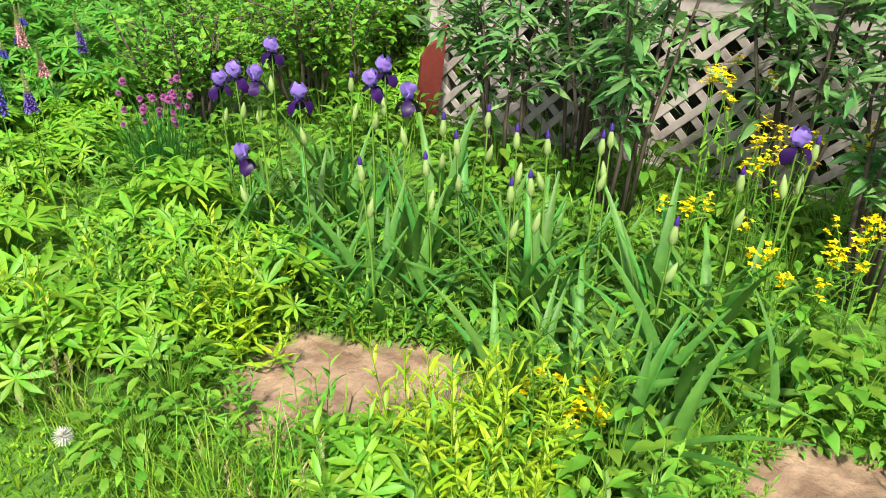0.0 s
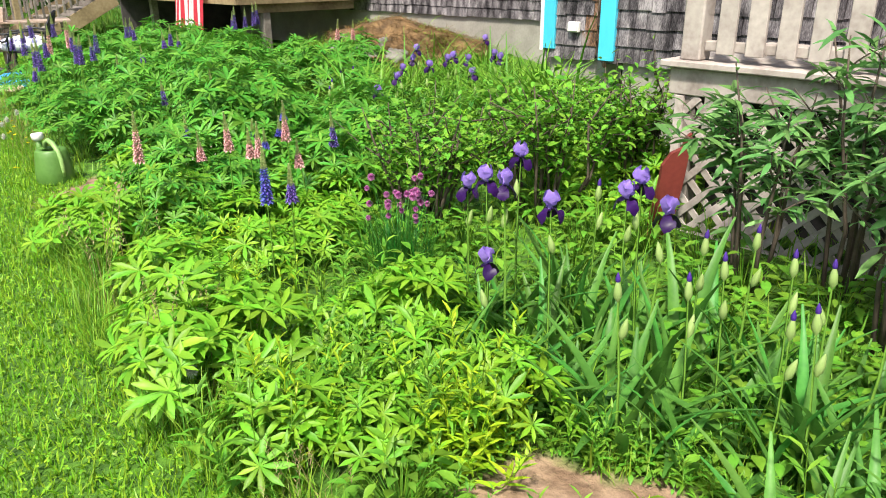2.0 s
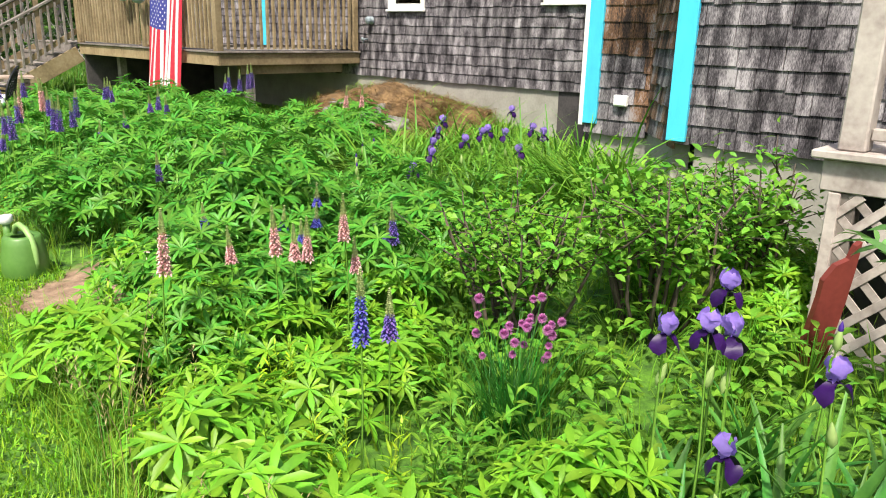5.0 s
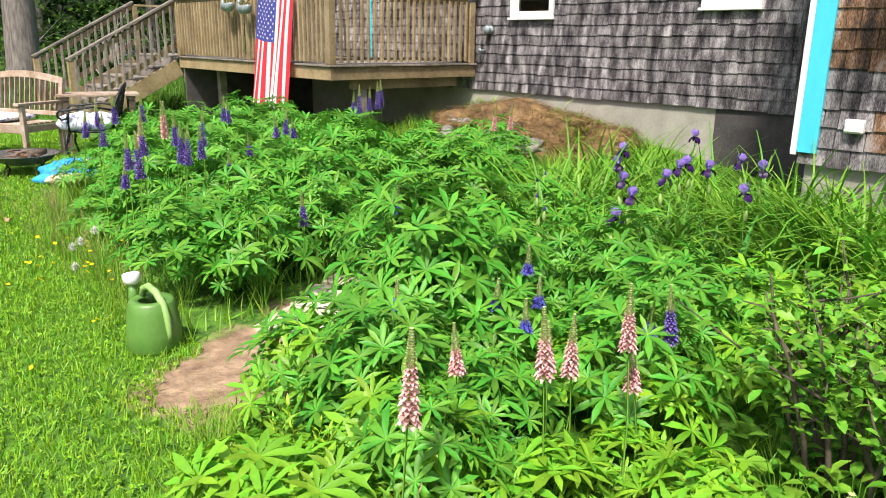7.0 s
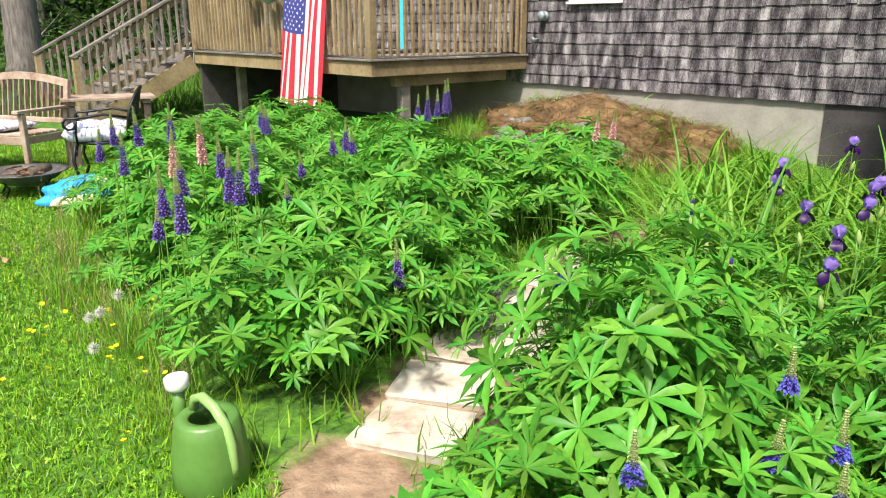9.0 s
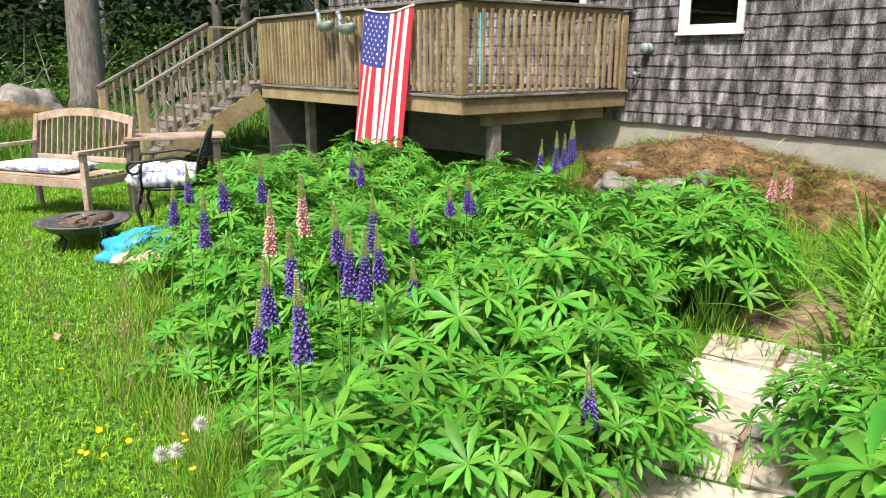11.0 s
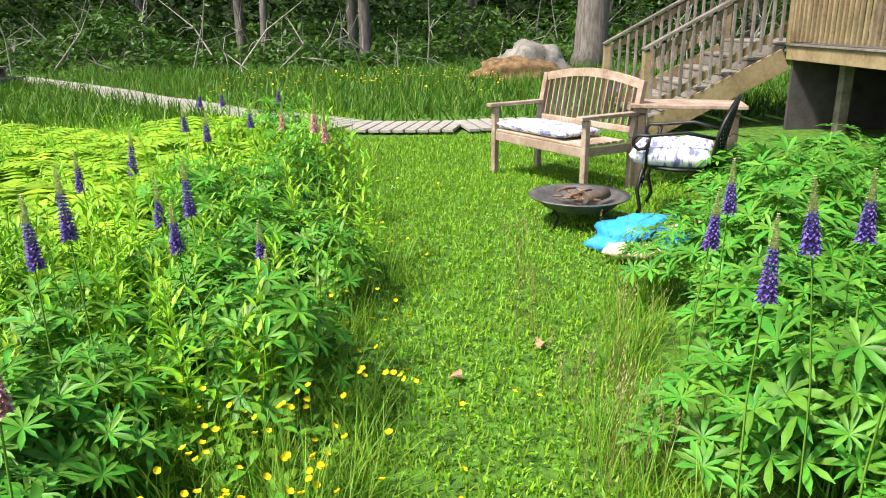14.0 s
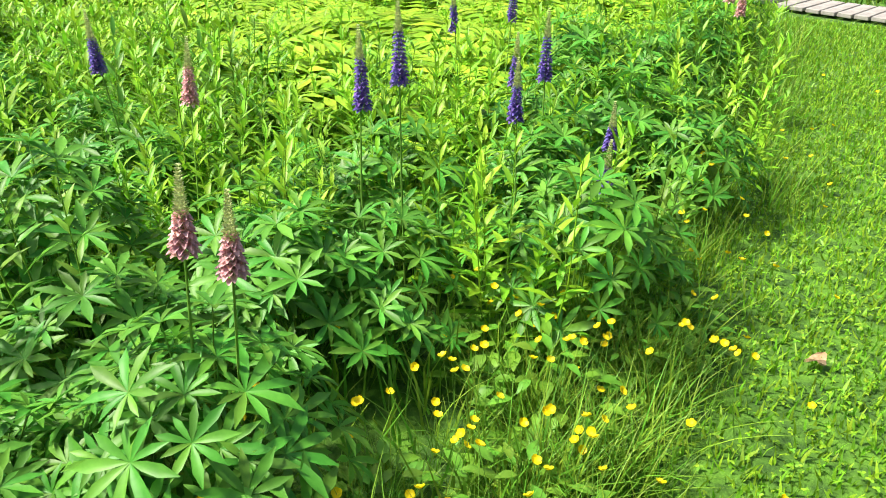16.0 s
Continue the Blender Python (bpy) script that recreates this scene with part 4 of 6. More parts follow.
def build_fire_pit():
    cx, cy = -1.36, 12.14
    g = gz(cx, cy)
    p = thing("fire_pit", "sooty steel fire bowl on thin legs in the grass", "fire pit", pose(cx, cy, g - 0.01))
    prof = [(0.03, 0.10), (0.16, 0.115), (0.25, 0.15), (0.30, 0.20), (0.345, 0.212), (0.348, 0.22), (0.295, 0.212), (0.245, 0.165), (0.15, 0.13), (0.0, 0.12)]
    part("bowl", lathe(bmesh.new(), prof, 40), M_STEEL, p)
    for a in (0.6, 2.2, 3.8, 5.3):
        x, y = math.cos(a), math.sin(a)
        part("leg", tube(bmesh.new(), [(0.26 * x, 0.26 * y, 0.16), (0.20 * x, 0.20 * y, 0.09), (0.27 * x, 0.27 * y, 0.0)], 0.009, 6), M_IRON, p)
    f = thing("firewood", "charred sticks and brown kindling lying in the fire bowl", "firewood", pose(cx, cy, g + 0.13))
    rng = np.random.default_rng(4)
    for k in range(16):
        a, x, y = rng.uniform(0, 3.1), rng.uniform(-0.12, 0.12), rng.uniform(-0.12, 0.12)
        dx, dy = 0.09 * math.cos(a), 0.09 * math.sin(a)
        z = 0.03 + 0.004 * k
        part("stick", tube(bmesh.new(), [(x - dx, y - dy, z), (x, y, z + 0.008), (x + dx, y + dy, z)], [0.008, 0.01, 0.007], 6), M_ASH, f)
    part("log", tube(bmesh.new(), [(0.02, -0.10, 0.075), (0.12, -0.04, 0.075), (0.20, 0.0, 0.085)], [0.035, 0.038, 0.034], 9), M_TWIG, f, "blackened log end")


build_fire_pit()


def lumpy(bm, m, seed, amp=0.25, sub=4, freq=2.0):
    t = bmesh.new()
    bmesh.ops.create_icosphere(t, subdivisions=sub, radius=1)
    for v in t.verts:
        v.co *= 1 + amp * noise.noise(v.co * freq + Vector((seed, 0, 0))) + amp * 0.3 * noise.noise(v.co * freq * 4 + Vector((0, seed, 0)))
    bmesh.ops.transform(t, matrix=m, verts=t.verts[:])
    for f in t.faces:
        f.smooth = True
    add_bm(bm, t)
    return bm


def build_tarp():
    cx, cy = -1.08, 11.5
    g = gz(cx, cy)
    t = thing("plastic_bag_heap", "bright blue plastic bag with beige panels on the grass", "plastic bag", pose(cx, cy, g, 0, 0, -8))
    part("bag", lumpy(bmesh.new(), Matrix.Translation((0, 0.05, 0.07)) @ Matrix.Diagonal((0.34, 0.22, 0.15, 1)), 3, 0.3), M_TARP, t)
    for k, (x, y, z) in enumerate(((-0.08, -0.19, 0.07), (0.2, 0.0, 0.17))):
        part("label_panel", lumpy(bmesh.new(), Matrix.Translation((x, y, z)) @ Matrix.Diagonal((0.20, 0.08, 0.05, 1)), 5 + k, 0.2, 3), M_BAG, t, "beige sack panel")


build_tarp()


def build_can():
    cx, cy = -1.96, 7.17
    g = gz(cx, cy)
    c = thing("watering_can", "olive green plastic watering can with a pale spout rose", "watering can", pose(cx, cy, g, 0, 0, 102))
    part("body", lathe(bmesh.new(), [(0.0, 0.0), (0.118, 0.0), (0.128, 0.015), (0.126, 0.10), (0.112, 0.20), (0.104, 0.235), (0.094, 0.247), (0.062, 0.243), (0.058, 0.236), (0.085, 0.20), (0.105, 0.10), (0.105, 0.03), (0.0, 0.02)], 32), M_CAN, c)
    part("handle", tube(bmesh.new(), [(0.075, 0, 0.235), (0.06, 0, 0.285), (0.015, 0, 0.305), (-0.045, 0, 0.285), (-0.092, 0, 0.24), (-0.118, 0, 0.18), (-0.126, 0, 0.10), (-0.122, 0, 0.06)], [0.015, 0.016, 0.017, 0.018, 0.018, 0.016, 0.013, 0.01], 10), M_CANTOP, c, "pale green arched handle")
    part("spout", tube(bmesh.new(), [(0.10, 0, 0.06), (0.145, 0, 0.14), (0.155, 0, 0.22), (0.15, 0, 0.29)], [0.032, 0.027, 0.022, 0.02], 12), M_CAN, c)
    part("spout_rose", tube(bmesh.new(), [(0.15, 0, 0.285), (0.152, 0, 0.30), (0.156, 0, 0.335), (0.157, 0, 0.342)], [0.022, 0.04, 0.042, 0.034], 16), M_ROSE_CAP, c, "white plastic spout rose")


build_can()

# ---- stones, rocks, boards ----


PATH_X, PATH_Y = (-1.9, -1.22, -0.9, -0.26, 0.2, 0.58, 1.3, 2.2), (6.4, 6.75, 6.94, 7.34, 7.53, 7.65, 7.9, 8.25)


def path_mid(x):
    return float(np.interp(x, PATH_X, PATH_Y))


def build_slabs():
    x = -1.18
    while x < 1.05:
        slope = (path_mid(x + 0.2) - path_mid(x - 0.2)) / 0.4
        ang = math.atan(slope)
        for j in ((1,) if x < -0.7 else (-1, 1)):
            w = 0.38 + random.uniform(-0.03, 0.03)
            px, py = x - 0.2 * j * math.sin(ang), path_mid(x) + 0.2 * j * math.cos(ang)
            bm = bmesh.new()
            box(bm, -0.165, 0.165, -w / 2, w / 2, -0.03, 0.02, 0.008)
            for v in bm.verts:
                v.co += Vector((random.uniform(-0.012, 0.012), random.uniform(-0.014, 0.014), random.uniform(-0.002, 0.002)))
            s = part("stepping_stone", bm, M_SLAB)
            s.matrix_world = pose(px, py, gz(px, py) + 0.012, random.uniform(-1.5, 1.5), random.uniform(-1.5, 1.5), math.degrees(ang) + random.uniform(-4, 4))
            tagged(s, "pale rectangular stone slab set in bare soil", "stepping stone", "stepping stones of the path")
        x += 0.395 * math.cos(ang)


build_slabs()


def build_rocks():
    global MOUND
    r = thing("rock_mound", "low granite outcrop covered with dry brown moss by the house", "rock", pose(3.72, 9.98, gz(3.72, 9.98), 0, 0, 95))
    MOUND = part("moss_cover", lumpy(bmesh.new(), Matrix.Translation((0, 0, -0.08)) @ Matrix.Diagonal((1.5, 0.78, 0.47, 1)), 2, 0.30, 5, 2.6), M_MOSS, r, "dry brown moss cover")
    for k, (x, y, z, sx, sy, sz) in enumerate(((0.7, 0.5, 0.0, 0.32, 0.25, 0.18), (0.1, 0.66, 0.0, 0.30, 0.22, 0.17), (-0.5, 0.62, 0.02, 0.22, 0.16, 0.15), (1.0, 0.25, 0.05, 0.24, 0.2, 0.17), (0.7, 0.42, 0.16, 0.28, 0.14, 0.08), (-0.15, 0.5, 0.16, 0.13, 0.11, 0.12))):
        part("bare_stone", lumpy(bmesh.new(), Matrix.Translation((x, y, z)) @ Matrix.Diagonal((sx, sy, sz, 1)), 8 + k, 0.35, 4), M_ROCK, r, "bare grey granite")
    b = thing("boulder", "grey boulder with orange-brown lichen in the far grass", "boulder", pose(0.0, 24.4, gz(0.0, 24.4), 0, 0, 10))
    part("stone", lumpy(bmesh.new(), Matrix.Translation((0.2, 0.0, 0.2)) @ Matrix.Diagonal((0.82, 0.65, 0.62, 1)), 21, 0.35, 4, 1.6), M_ROCK, b)
    part("lichen_skirt", lumpy(bmesh.new(), Matrix.Translation((-0.15, -0.2, 0.10)) @ Matrix.Diagonal((1.25, 0.8, 0.42, 1)), 23, 0.3, 4), M_MOSS, b, "orange-brown lichen and moss")


build_rocks()


def build_boardwalk():
    pts = [(-0.9, 16.9), (-1.9, 16.75), (-3.3, 17.1), (-5.2, 18.6), (-6.9, 20.4), (-9.3, 23.2), (-12.2, 26.2)]
    w = thing("boardwalk", "grey weathered plank walk across the grass", "boardwalk", kind="structure")
    bm = box(bmesh.new(), -0.068, 0.068, -0.42, 0.42, 0, 0.04, 0.004)
    me = bpy.data.meshes.new("plank")
    bm.to_mesh(me)
    bm.free()
    me.materials.append(M_DEAD)
    for a, c in zip(pts, pts[1:]):
        a, c = Vector(a), Vector(c)
        n = int((c - a).length / 0.145)
        ang = math.degrees(math.atan2((c - a).y, (c - a).x))
        for k in range(n):
            p = a.lerp(c, (k + 0.5) / n)
            mesh_part("plank", me, w, pose(p.x, p.y, gz(p.x, p.y) + 0.03, 0, random.uniform(-0.6, 0.6), ang + random.uniform(-1, 1)))


build_boardwalk()


def build_shed():
    s = thing("camper_shed", "pale grey metal-sided shed with rounded corners on blocks", "shed", pose(-12.4, 23.4, gz(-12.5, 22) + 0.02), kind="structure")
    boxed("siding", s, M_GREYSIDING, -2.4, 0, -6.0, 0, 0.25, 2.7, 0.12)
    boxed("roof", s, M_ROOF, -2.5, 0.1, -6.1, 0.1, 2.71, 2.8, 0.03)
    boxed("sill_beam", s, M_TWIG, -2.3, -0.05, -5.9, -0.05, 0.12, 0.248, 0.01)
    for x in (-2.0, -0.3):
        for y in (-5.5, -3, -0.4):
            boxed("block", s, M_CONCRETE, x - 0.2, x + 0.2, y - 0.1, y + 0.1, -0.6, 0.118, 0.01)
    st = thing("shed_steps", "three grey wooden steps beside the shed", "steps", pose(-11.9, 24.1, gz(-12, 24.1)), kind="structure")
    for k in range(3):
        boxed("tread", st, M_GREYWOOD, -0.4 + 0.35 * k, 0.0 + 0.35 * k, -0.4, 0.6, 0.62 - 0.22 * k, 0.67 - 0.22 * k)
        for y in (-0.35, 0.5):
            boxed("stringer", st, M_GREYWOOD, -0.35 + 0.35 * k, -0.05 + 0.35 * k, y, y + 0.05, -0.05, 0.618 - 0.22 * k)


build_shed()

# ---- plants: meshes of each kind ----


def palmate(rng, r=0.118, n=9):
    """A lupin leaf: narrow leaflets round one point."""
    acc = Acc()
    for k in range(n):
        a = -math.pi + (k + 0.5) * 2 * math.pi / n
        L = r * rng.uniform(0.8, 1.1) * (0.8 + 0.2 * math.cos(a))
        v, f = leaf(L, L * 0.26, 3, rng.uniform(0.2, 0.8), 0.35, 0.6)
        v = v @ rot("y", rng.uniform(-0.45, -0.15)).T @ rot("z", a).T
        acc.add(v, f)
    return np.concatenate(acc.v), np.concatenate(acc.f)


def lupin_foliage(seed, R=0.30, H=0.50, n=46, mat=None):
    rng = np.random.default_rng(seed)
    pal = [palmate(rng) for _ in range(4)]
    acc, stalks = Acc(), Acc()
    for k in range(n):
        az = k * 2.4 + rng.uniform(-0.3, 0.3)
        t = math.sqrt((k + 0.5) / n)
        r = R * t * rng.uniform(0.8, 1.15)
        z = H * (1 - 0.55 * t ** 2.2) * rng.uniform(0.78, 1.1)
        p = np.array((r * math.cos(az), r * math.sin(az), z))
        v, f = pal[k % 4]
        s = rng.uniform(0.75, 1.25)
        tilt = 0.15 + 0.75 * t * rng.uniform(0.5, 1.1)
        m = rot("z", az) @ rot("y", tilt) @ rot("z", rng.uniform(0, 6.3))
        acc.add((v * s) @ m.T + p, f)
        if k % 2 == 0:
            stalks.add(*strand([(0.03 * math.cos(az), 0.03 * math.sin(az), 0), p * (0.5, 0.5, 0.6), p], 0.004))
    return acc.mesh("foliage", mat or M_LUPIN), stalks.mesh("stem", M_STEM)


def leafy_stems(seed, mat, n=8, H=0.42, L=0.09, W=0.2, spread_r=0.13, per=18, droop=0.5):
    """A clump of upright stems set all round with narrow leaves."""
    rng = np.random.default_rng(seed)
    acc = Acc()
    lv = [leaf(L, L * W, 3, c, 0.3, 0.45) for c in (droop * 0.5, droop, droop * 1.6)]
    for k in range(n):
        az, r0 = rng.uniform(0, 6.28), spread_r * math.sqrt(rng.random())
        b = np.array((r0 * math.cos(az), r0 * math.sin(az), 0))
        h = H * rng.uniform(0.65, 1.1)
        top = b * 1.6 + np.array((rng.normal(0, 0.03), rng.normal(0, 0.03), h))
        acc.add(*strand([b, (b + top) / 2 + rng.normal(0, 0.008, 3), top], 0.003))
        for j in range(per):
            t = 0.12 + 0.88 * (j + rng.random()) / per
            p = b + (top - b) * t
            v, f = lv[int(rng.integers(0, 3))]
            s = (1.15 - 0.6 * t) * rng.uniform(0.75, 1.2)
            el = -(0.25 + 0.9 * t) * rng.uniform(0.6, 1.1)
            acc.add((v * s) @ (rot("z", 2.4 * j + rng.uniform(-0.4, 0.4)) @ rot("y", el)).T + p, f)
    return acc.mesh("foliage", mat)


def broad_leaves(seed, mat, n=58, R=0.17, H=0.2, L=0.062, W=0.55):
    rng = np.random.default_rng(seed)
    acc = Acc()
    v, f = leaf(L, L * W, 4, 0.6, 0.3, 0.4)
    for k in range(n):
        t = math.sqrt((k + 0.5) / n)
        az = 2.4 * k
        p = np.array((R * t * math.cos(az), R * t * math.sin(az), H * (1 - 0.6 * t * t) * rng.uniform(0.6, 1.1)))
        acc.add(*strand([(0, 0, 0), p * 0.6, p], 0.003))
        acc.add((v * rng.uniform(0.7, 1.2)) @ (rot("z", az + rng.uniform(-0.5, 0.5)) @ rot("y", rng.uniform(-0.5, 0.3))).T + p, f)
    return acc.mesh("foliage", mat)


def strap_leaves(seed, mat, n=36, L=0.6, W=0.022, R=0.09, lean=0.35, curl=1.3, fan=False):
    rng = np.random.default_rng(seed)
    acc = Acc()
    for k in range(n):
        l = L * rng.uniform(0.6, 1.1)
        v, f = leaf(l, W * rng.uniform(0.7, 1.2), 6, curl * rng.uniform(0.4, 1.3), 0.5, 0.3, 0.15)
        az = rng.choice((0.0, math.pi)) + rng.normal(0, 0.25) if fan else rng.uniform(0, 6.28)
        up = -math.pi / 2 + abs(rng.normal(0, lean))
        p = np.array((rng.normal(0, R), rng.normal(0, R * (0.4 if fan else 1)), 0))
        acc.add(v @ (rot("z", az) @ rot("y", up)).T + p, f)
    return acc.mesh("foliage", mat)


def fern(seed, n=9, L=0.55):
    rng = np.random.default_rng(seed)
    acc = Acc()
    for k in range(n):
        az = 6.28 * k / n + rng.uniform(-0.3, 0.3)
        a, p = 1.25, np.zeros(3)
        for j in range(15):
            t = j / 14
            st = L / 14
            p = p + np.array((math.cos(a) * st, 0, math.sin(a) * st))
            a -= 0.11 * rng.uniform(0.7, 1.3)
            w = 0.17 * math.sin(math.pi * min(1, 0.12 + 0.88 * (1 - t))) * (1 if t > 0.15 else 0.1)
            for sg in (1, -1):
                v, f = leaf(w, 0.05, 2, 0.4, 0.2, 0.35)
                m = rot("z", az) @ rot("y", -a * 0.6) @ rot("z", sg * 1.25)
                acc.add(v @ m.T + rot("z", az) @ p, f)
    return acc.mesh("foliage", M_FERN)


def grass_tuft(seed, n=60, H=0.35, mat=None, R=0.06, W=0.006):
    rng = np.random.default_rng(seed)
    acc = Acc()
    for k in range(n):
        v, f = leaf(H * rng.uniform(0.5, 1.1), W, 4, rng.uniform(0.3, 1.4), 0.3, 0.2, 0.12)
        acc.add(v @ (rot("z", rng.uniform(0, 6.28)) @ rot("y", -math.pi / 2 + abs(rng.normal(0, 0.28)))).T + np.array((rng.normal(0, R), rng.normal(0, R), 0)), f)
    return acc.mesh("foliage", mat or M_TALL)


def seeded(seed):
    """Thin straw-coloured stalks with seed heads."""
    rng = np.random.default_rng(seed)
    acc = Acc()
    v, f = leaf(0.02, 0.005, 2, 0.2, 0.3)
    for k in range(12):
        x, y, h = rng.normal(0, 0.08), rng.normal(0, 0.08), rng.uniform(0.3, 0.5)
        top = np.array((x + rng.normal(0, 0.06), y + rng.normal(0, 0.06), h))
        acc.add(*strand([(x, y, 0), (x, y, h * 0.6), top], 0.0016))
        for j in range(12):
            p = top - np.array((0, 0, 0.008 * j))
            acc.add(v @ (rot("z", 2.4 * j) @ rot("y", -0.9)).T + p, f)
    return acc.mesh("foliage", M_STRAW)


def scatter(rng, x0, x1, y0, y1, gap, inside):
    out = []
    for x in np.arange(x0, x1, gap):
        for y in np.arange(y0, y1, gap):
            px, py = x + rng.uniform(-0.45, 0.45) * gap, y + rng.uniform(-0.45, 0.45) * gap
            if inside(px, py):
                out.append((px, py))
    return out


def lawn_edge(y):
    """x of the house-side bed's border towards the lawn."""
    return float(np.interp(y, (0, 1.2, 2.4, 3.3, 4.0, 4.9, 6.1, 6.3, 7.6, 7.8, 9.5, 10.8, 11.3, 12.8), (-2.6, -2.55, -2.6, -2.68, -2.6, -2.45, -2.2, -1.95, -1.9, -1.85, -1.7, -1.35, -0.9, -0.1)))


def path_low(x):
    return path_mid(x) - 0.22


def path_high(x):
    return path_mid(x) + 0.24


def bed_right(y):
    return float(np.interp(y, (0, 3.4, 3.8, 4.6, 5.3, 6.0, 8, 9.2, 10, 11.5, 12.8), (-0.05, -0.05, 1.0, 1.2, 1.7, 1.9, 3.6, 3.6, 2.4, 2.2, 1.9)))


def soil_free(x, y, grow=1.7):
    return all(((x - cx) / (r * sx)) ** 2 + ((y - cy) / r) ** 2 > grow for cx, cy, r, sx in SOIL[:5])


def bed1(x, y):
    return lawn_edge(y) < x < bed_right(y) and 0.2 < y < path_low(x) and soil_free(x, y)


def bed2(x, y):
    return lawn_edge(y) < x < bed_right(y) and y > path_high(x) and y < 12.9


def bed3(x, y):
    return x < np.interp(y, (8, 8.8, 9.5, 11, 12.5, 14.2), (-3.35, -3.15, -3.0, -2.95, -2.98, -3.3)) and 8.0 < y < 15.2


def lay(name, part_name, meshes, spots, label, category, group, rng, smin=0.8, smax=1.2, zmin=0.85, zmax=1.15, lean=4):
    """One plant at each spot: an Empty at its foot with its leaves under it."""
    for k, (x, y) in enumerate(spots):
        s, zs = rng.uniform(smin, smax), rng.uniform(zmin, zmax)
        m = pose(x, y, gz(x, y) - 0.01, rng.uniform(-lean, lean), rng.uniform(-lean, lean), rng.uniform(0, 360)) @ Matrix.Diagonal((s, s, s * zs, 1))
        t = thing(name, label, category, group=group)
        me = meshes[k % len(meshes)]
        if isinstance(me, tuple):
            tagged(mesh_part("stem", me[1], t), "thin green leaf stalks", kind="stuff")
            me = me[0]
        mesh_part(part_name, me, t)
        t.matrix_world = m


RNG = np.random.default_rng(11)
LUPINS = [lupin_foliage(s, 0.33, 0.58, 52) for s in range(4)]
LUPINS_YOUNG = [lupin_foliage(20 + s, 0.24, 0.36, 30, M_LUPIN_YOUNG) for s in range(3)]
LUPINS_BIG = [lupin_foliage(30 + s, 0.34, 0.60, 44) for s in range(2)]
WEEDS = [leafy_stems(40 + s, M_WEED, 8, 0.42, 0.125, 0.24, 0.13, 16, 0.8) for s in range(4)]
WEEDS_TALL = [leafy_stems(50 + s, M_WEED if s == 0 else M_GOLD, 12, 0.64, 0.115, 0.27, 0.18, 24) for s in range(4)]
LIMES = [leafy_stems(60 + s, M_LIME, 10, 0.40, 0.085, 0.24, 0.12, 20) for s in range(3)]
BROADS = [broad_leaves(70 + s, M_WEED) for s in range(3)]
FERNS = [fern(80 + s) for s in range(3)]
IRIS_FANS = [strap_leaves(90 + s, M_IRIS_LEAF, 13, 0.52, 0.050, 0.07, 0.50, 0.9) for s in range(4)]
DAYLILIES = [strap_leaves(100 + s, M_WEED, 44, 0.70, 0.022, 0.06, 0.36, 2.0) for s in range(3)]
TUFTS = [grass_tuft(110 + s) for s in range(3)]
TUFTS_LOW = [grass_tuft(120 + s, 50, 0.2) for s in range(3)]
SEEDED = [seeded(130 + s) for s in range(3)]

# house-side bed, near part: weeds, iris leaves, young lupins
front = scatter(RNG, -3.0, -1.85, 0.5, 3.4, 0.21, lambda x, y: bed1(x, y) and x < -1.88)
lay("leafy_weed", "foliage", WEEDS, front[::2], "leafy green weed with narrow leaves in the bed", "weed", "weeds in the bed", RNG, 0.55, 0.95)
lay("lime_weed", "foliage", LIMES, front[1::8] + [(-2.42, 1.62), (-2.3, 1.7), (-2.35, 1.85), (-2.2, 1.75), (-2.15, 1.95), (-2.05, 1.75), (-2.0, 2.9), (-2.1, 2.75)], "yellow-green leafy weed at the bed's edge", "weed", "yellow-green weeds", RNG, 0.7, 1.1)
lay("broad_leaf_weed", "foliage", BROADS, front[3::8] + front[7::8], "low mound of broad green leaves", "weed", "broad-leaved weeds", RNG, 0.8, 1.3)
lay("young_lupin", "foliage", LUPINS_YOUNG, front[5::8] + [(-1.9, 2.8), (-2.0, 3.1), (-1.75, 3.5), (-2.3, 3.0)], "young bright green lupin plant without flowers", "lupin", "young lupins", RNG, 0.6, 0.95)
fans = scatter(RNG, -2.05, -0.9, 1.0, 3.5, 0.23, lambda x, y: bed1(x, y) and (x + 1.5) ** 2 / 0.35 + (y - 2.3) ** 2 / 1.7 < 1)
lay("iris_leaf_fan", "foliage", IRIS_FANS, fans, "fan of sword-shaped green iris leaves", "iris", "iris leaf fans", RNG, 0.75, 1.05)
lay("iris_leaf_fan", "foliage", IRIS_FANS, scatter(RNG, 0.1, 1.5, 5.2, 7.0, 0.3, bed1), "fan of sword-shaped green iris leaves", "iris", "iris leaf fans", RNG, 0.7, 1.05)
mid = scatter(RNG, -2.9, -1.5, 3.3, 6.5, 0.28, lambda x, y: bed1(x, y) and math.hypot(x + 1.38, y - 3.98) > 0.36)
lay("leafy_weed", "foliage", WEEDS, mid[::3], "leafy green weed with narrow leaves in the bed", "weed", "weeds in the bed", RNG, 0.6, 0.95)
lay("lime_weed", "foliage", LIMES, mid[2::6], "yellow-green leafy weed at the bed's edge", "weed", "yellow-green weeds", RNG, 0.7, 1.0)
lay("young_lupin", "foliage", LUPINS_YOUNG, mid[1::3] + mid[5::6], "young bright green lupin plant without flowers", "lupin", "young lupins", RNG, 0.75, 1.15)
back = scatter(RNG, -1.55, 1.2, 3.6, 5.6, 0.36, lambda x, y: bed1(x, y) and not (-1.3 < x < -0.1 and 3.4 < y < 4.9) and math.hypot(x + 1.38, y - 3.98) > 0.36)
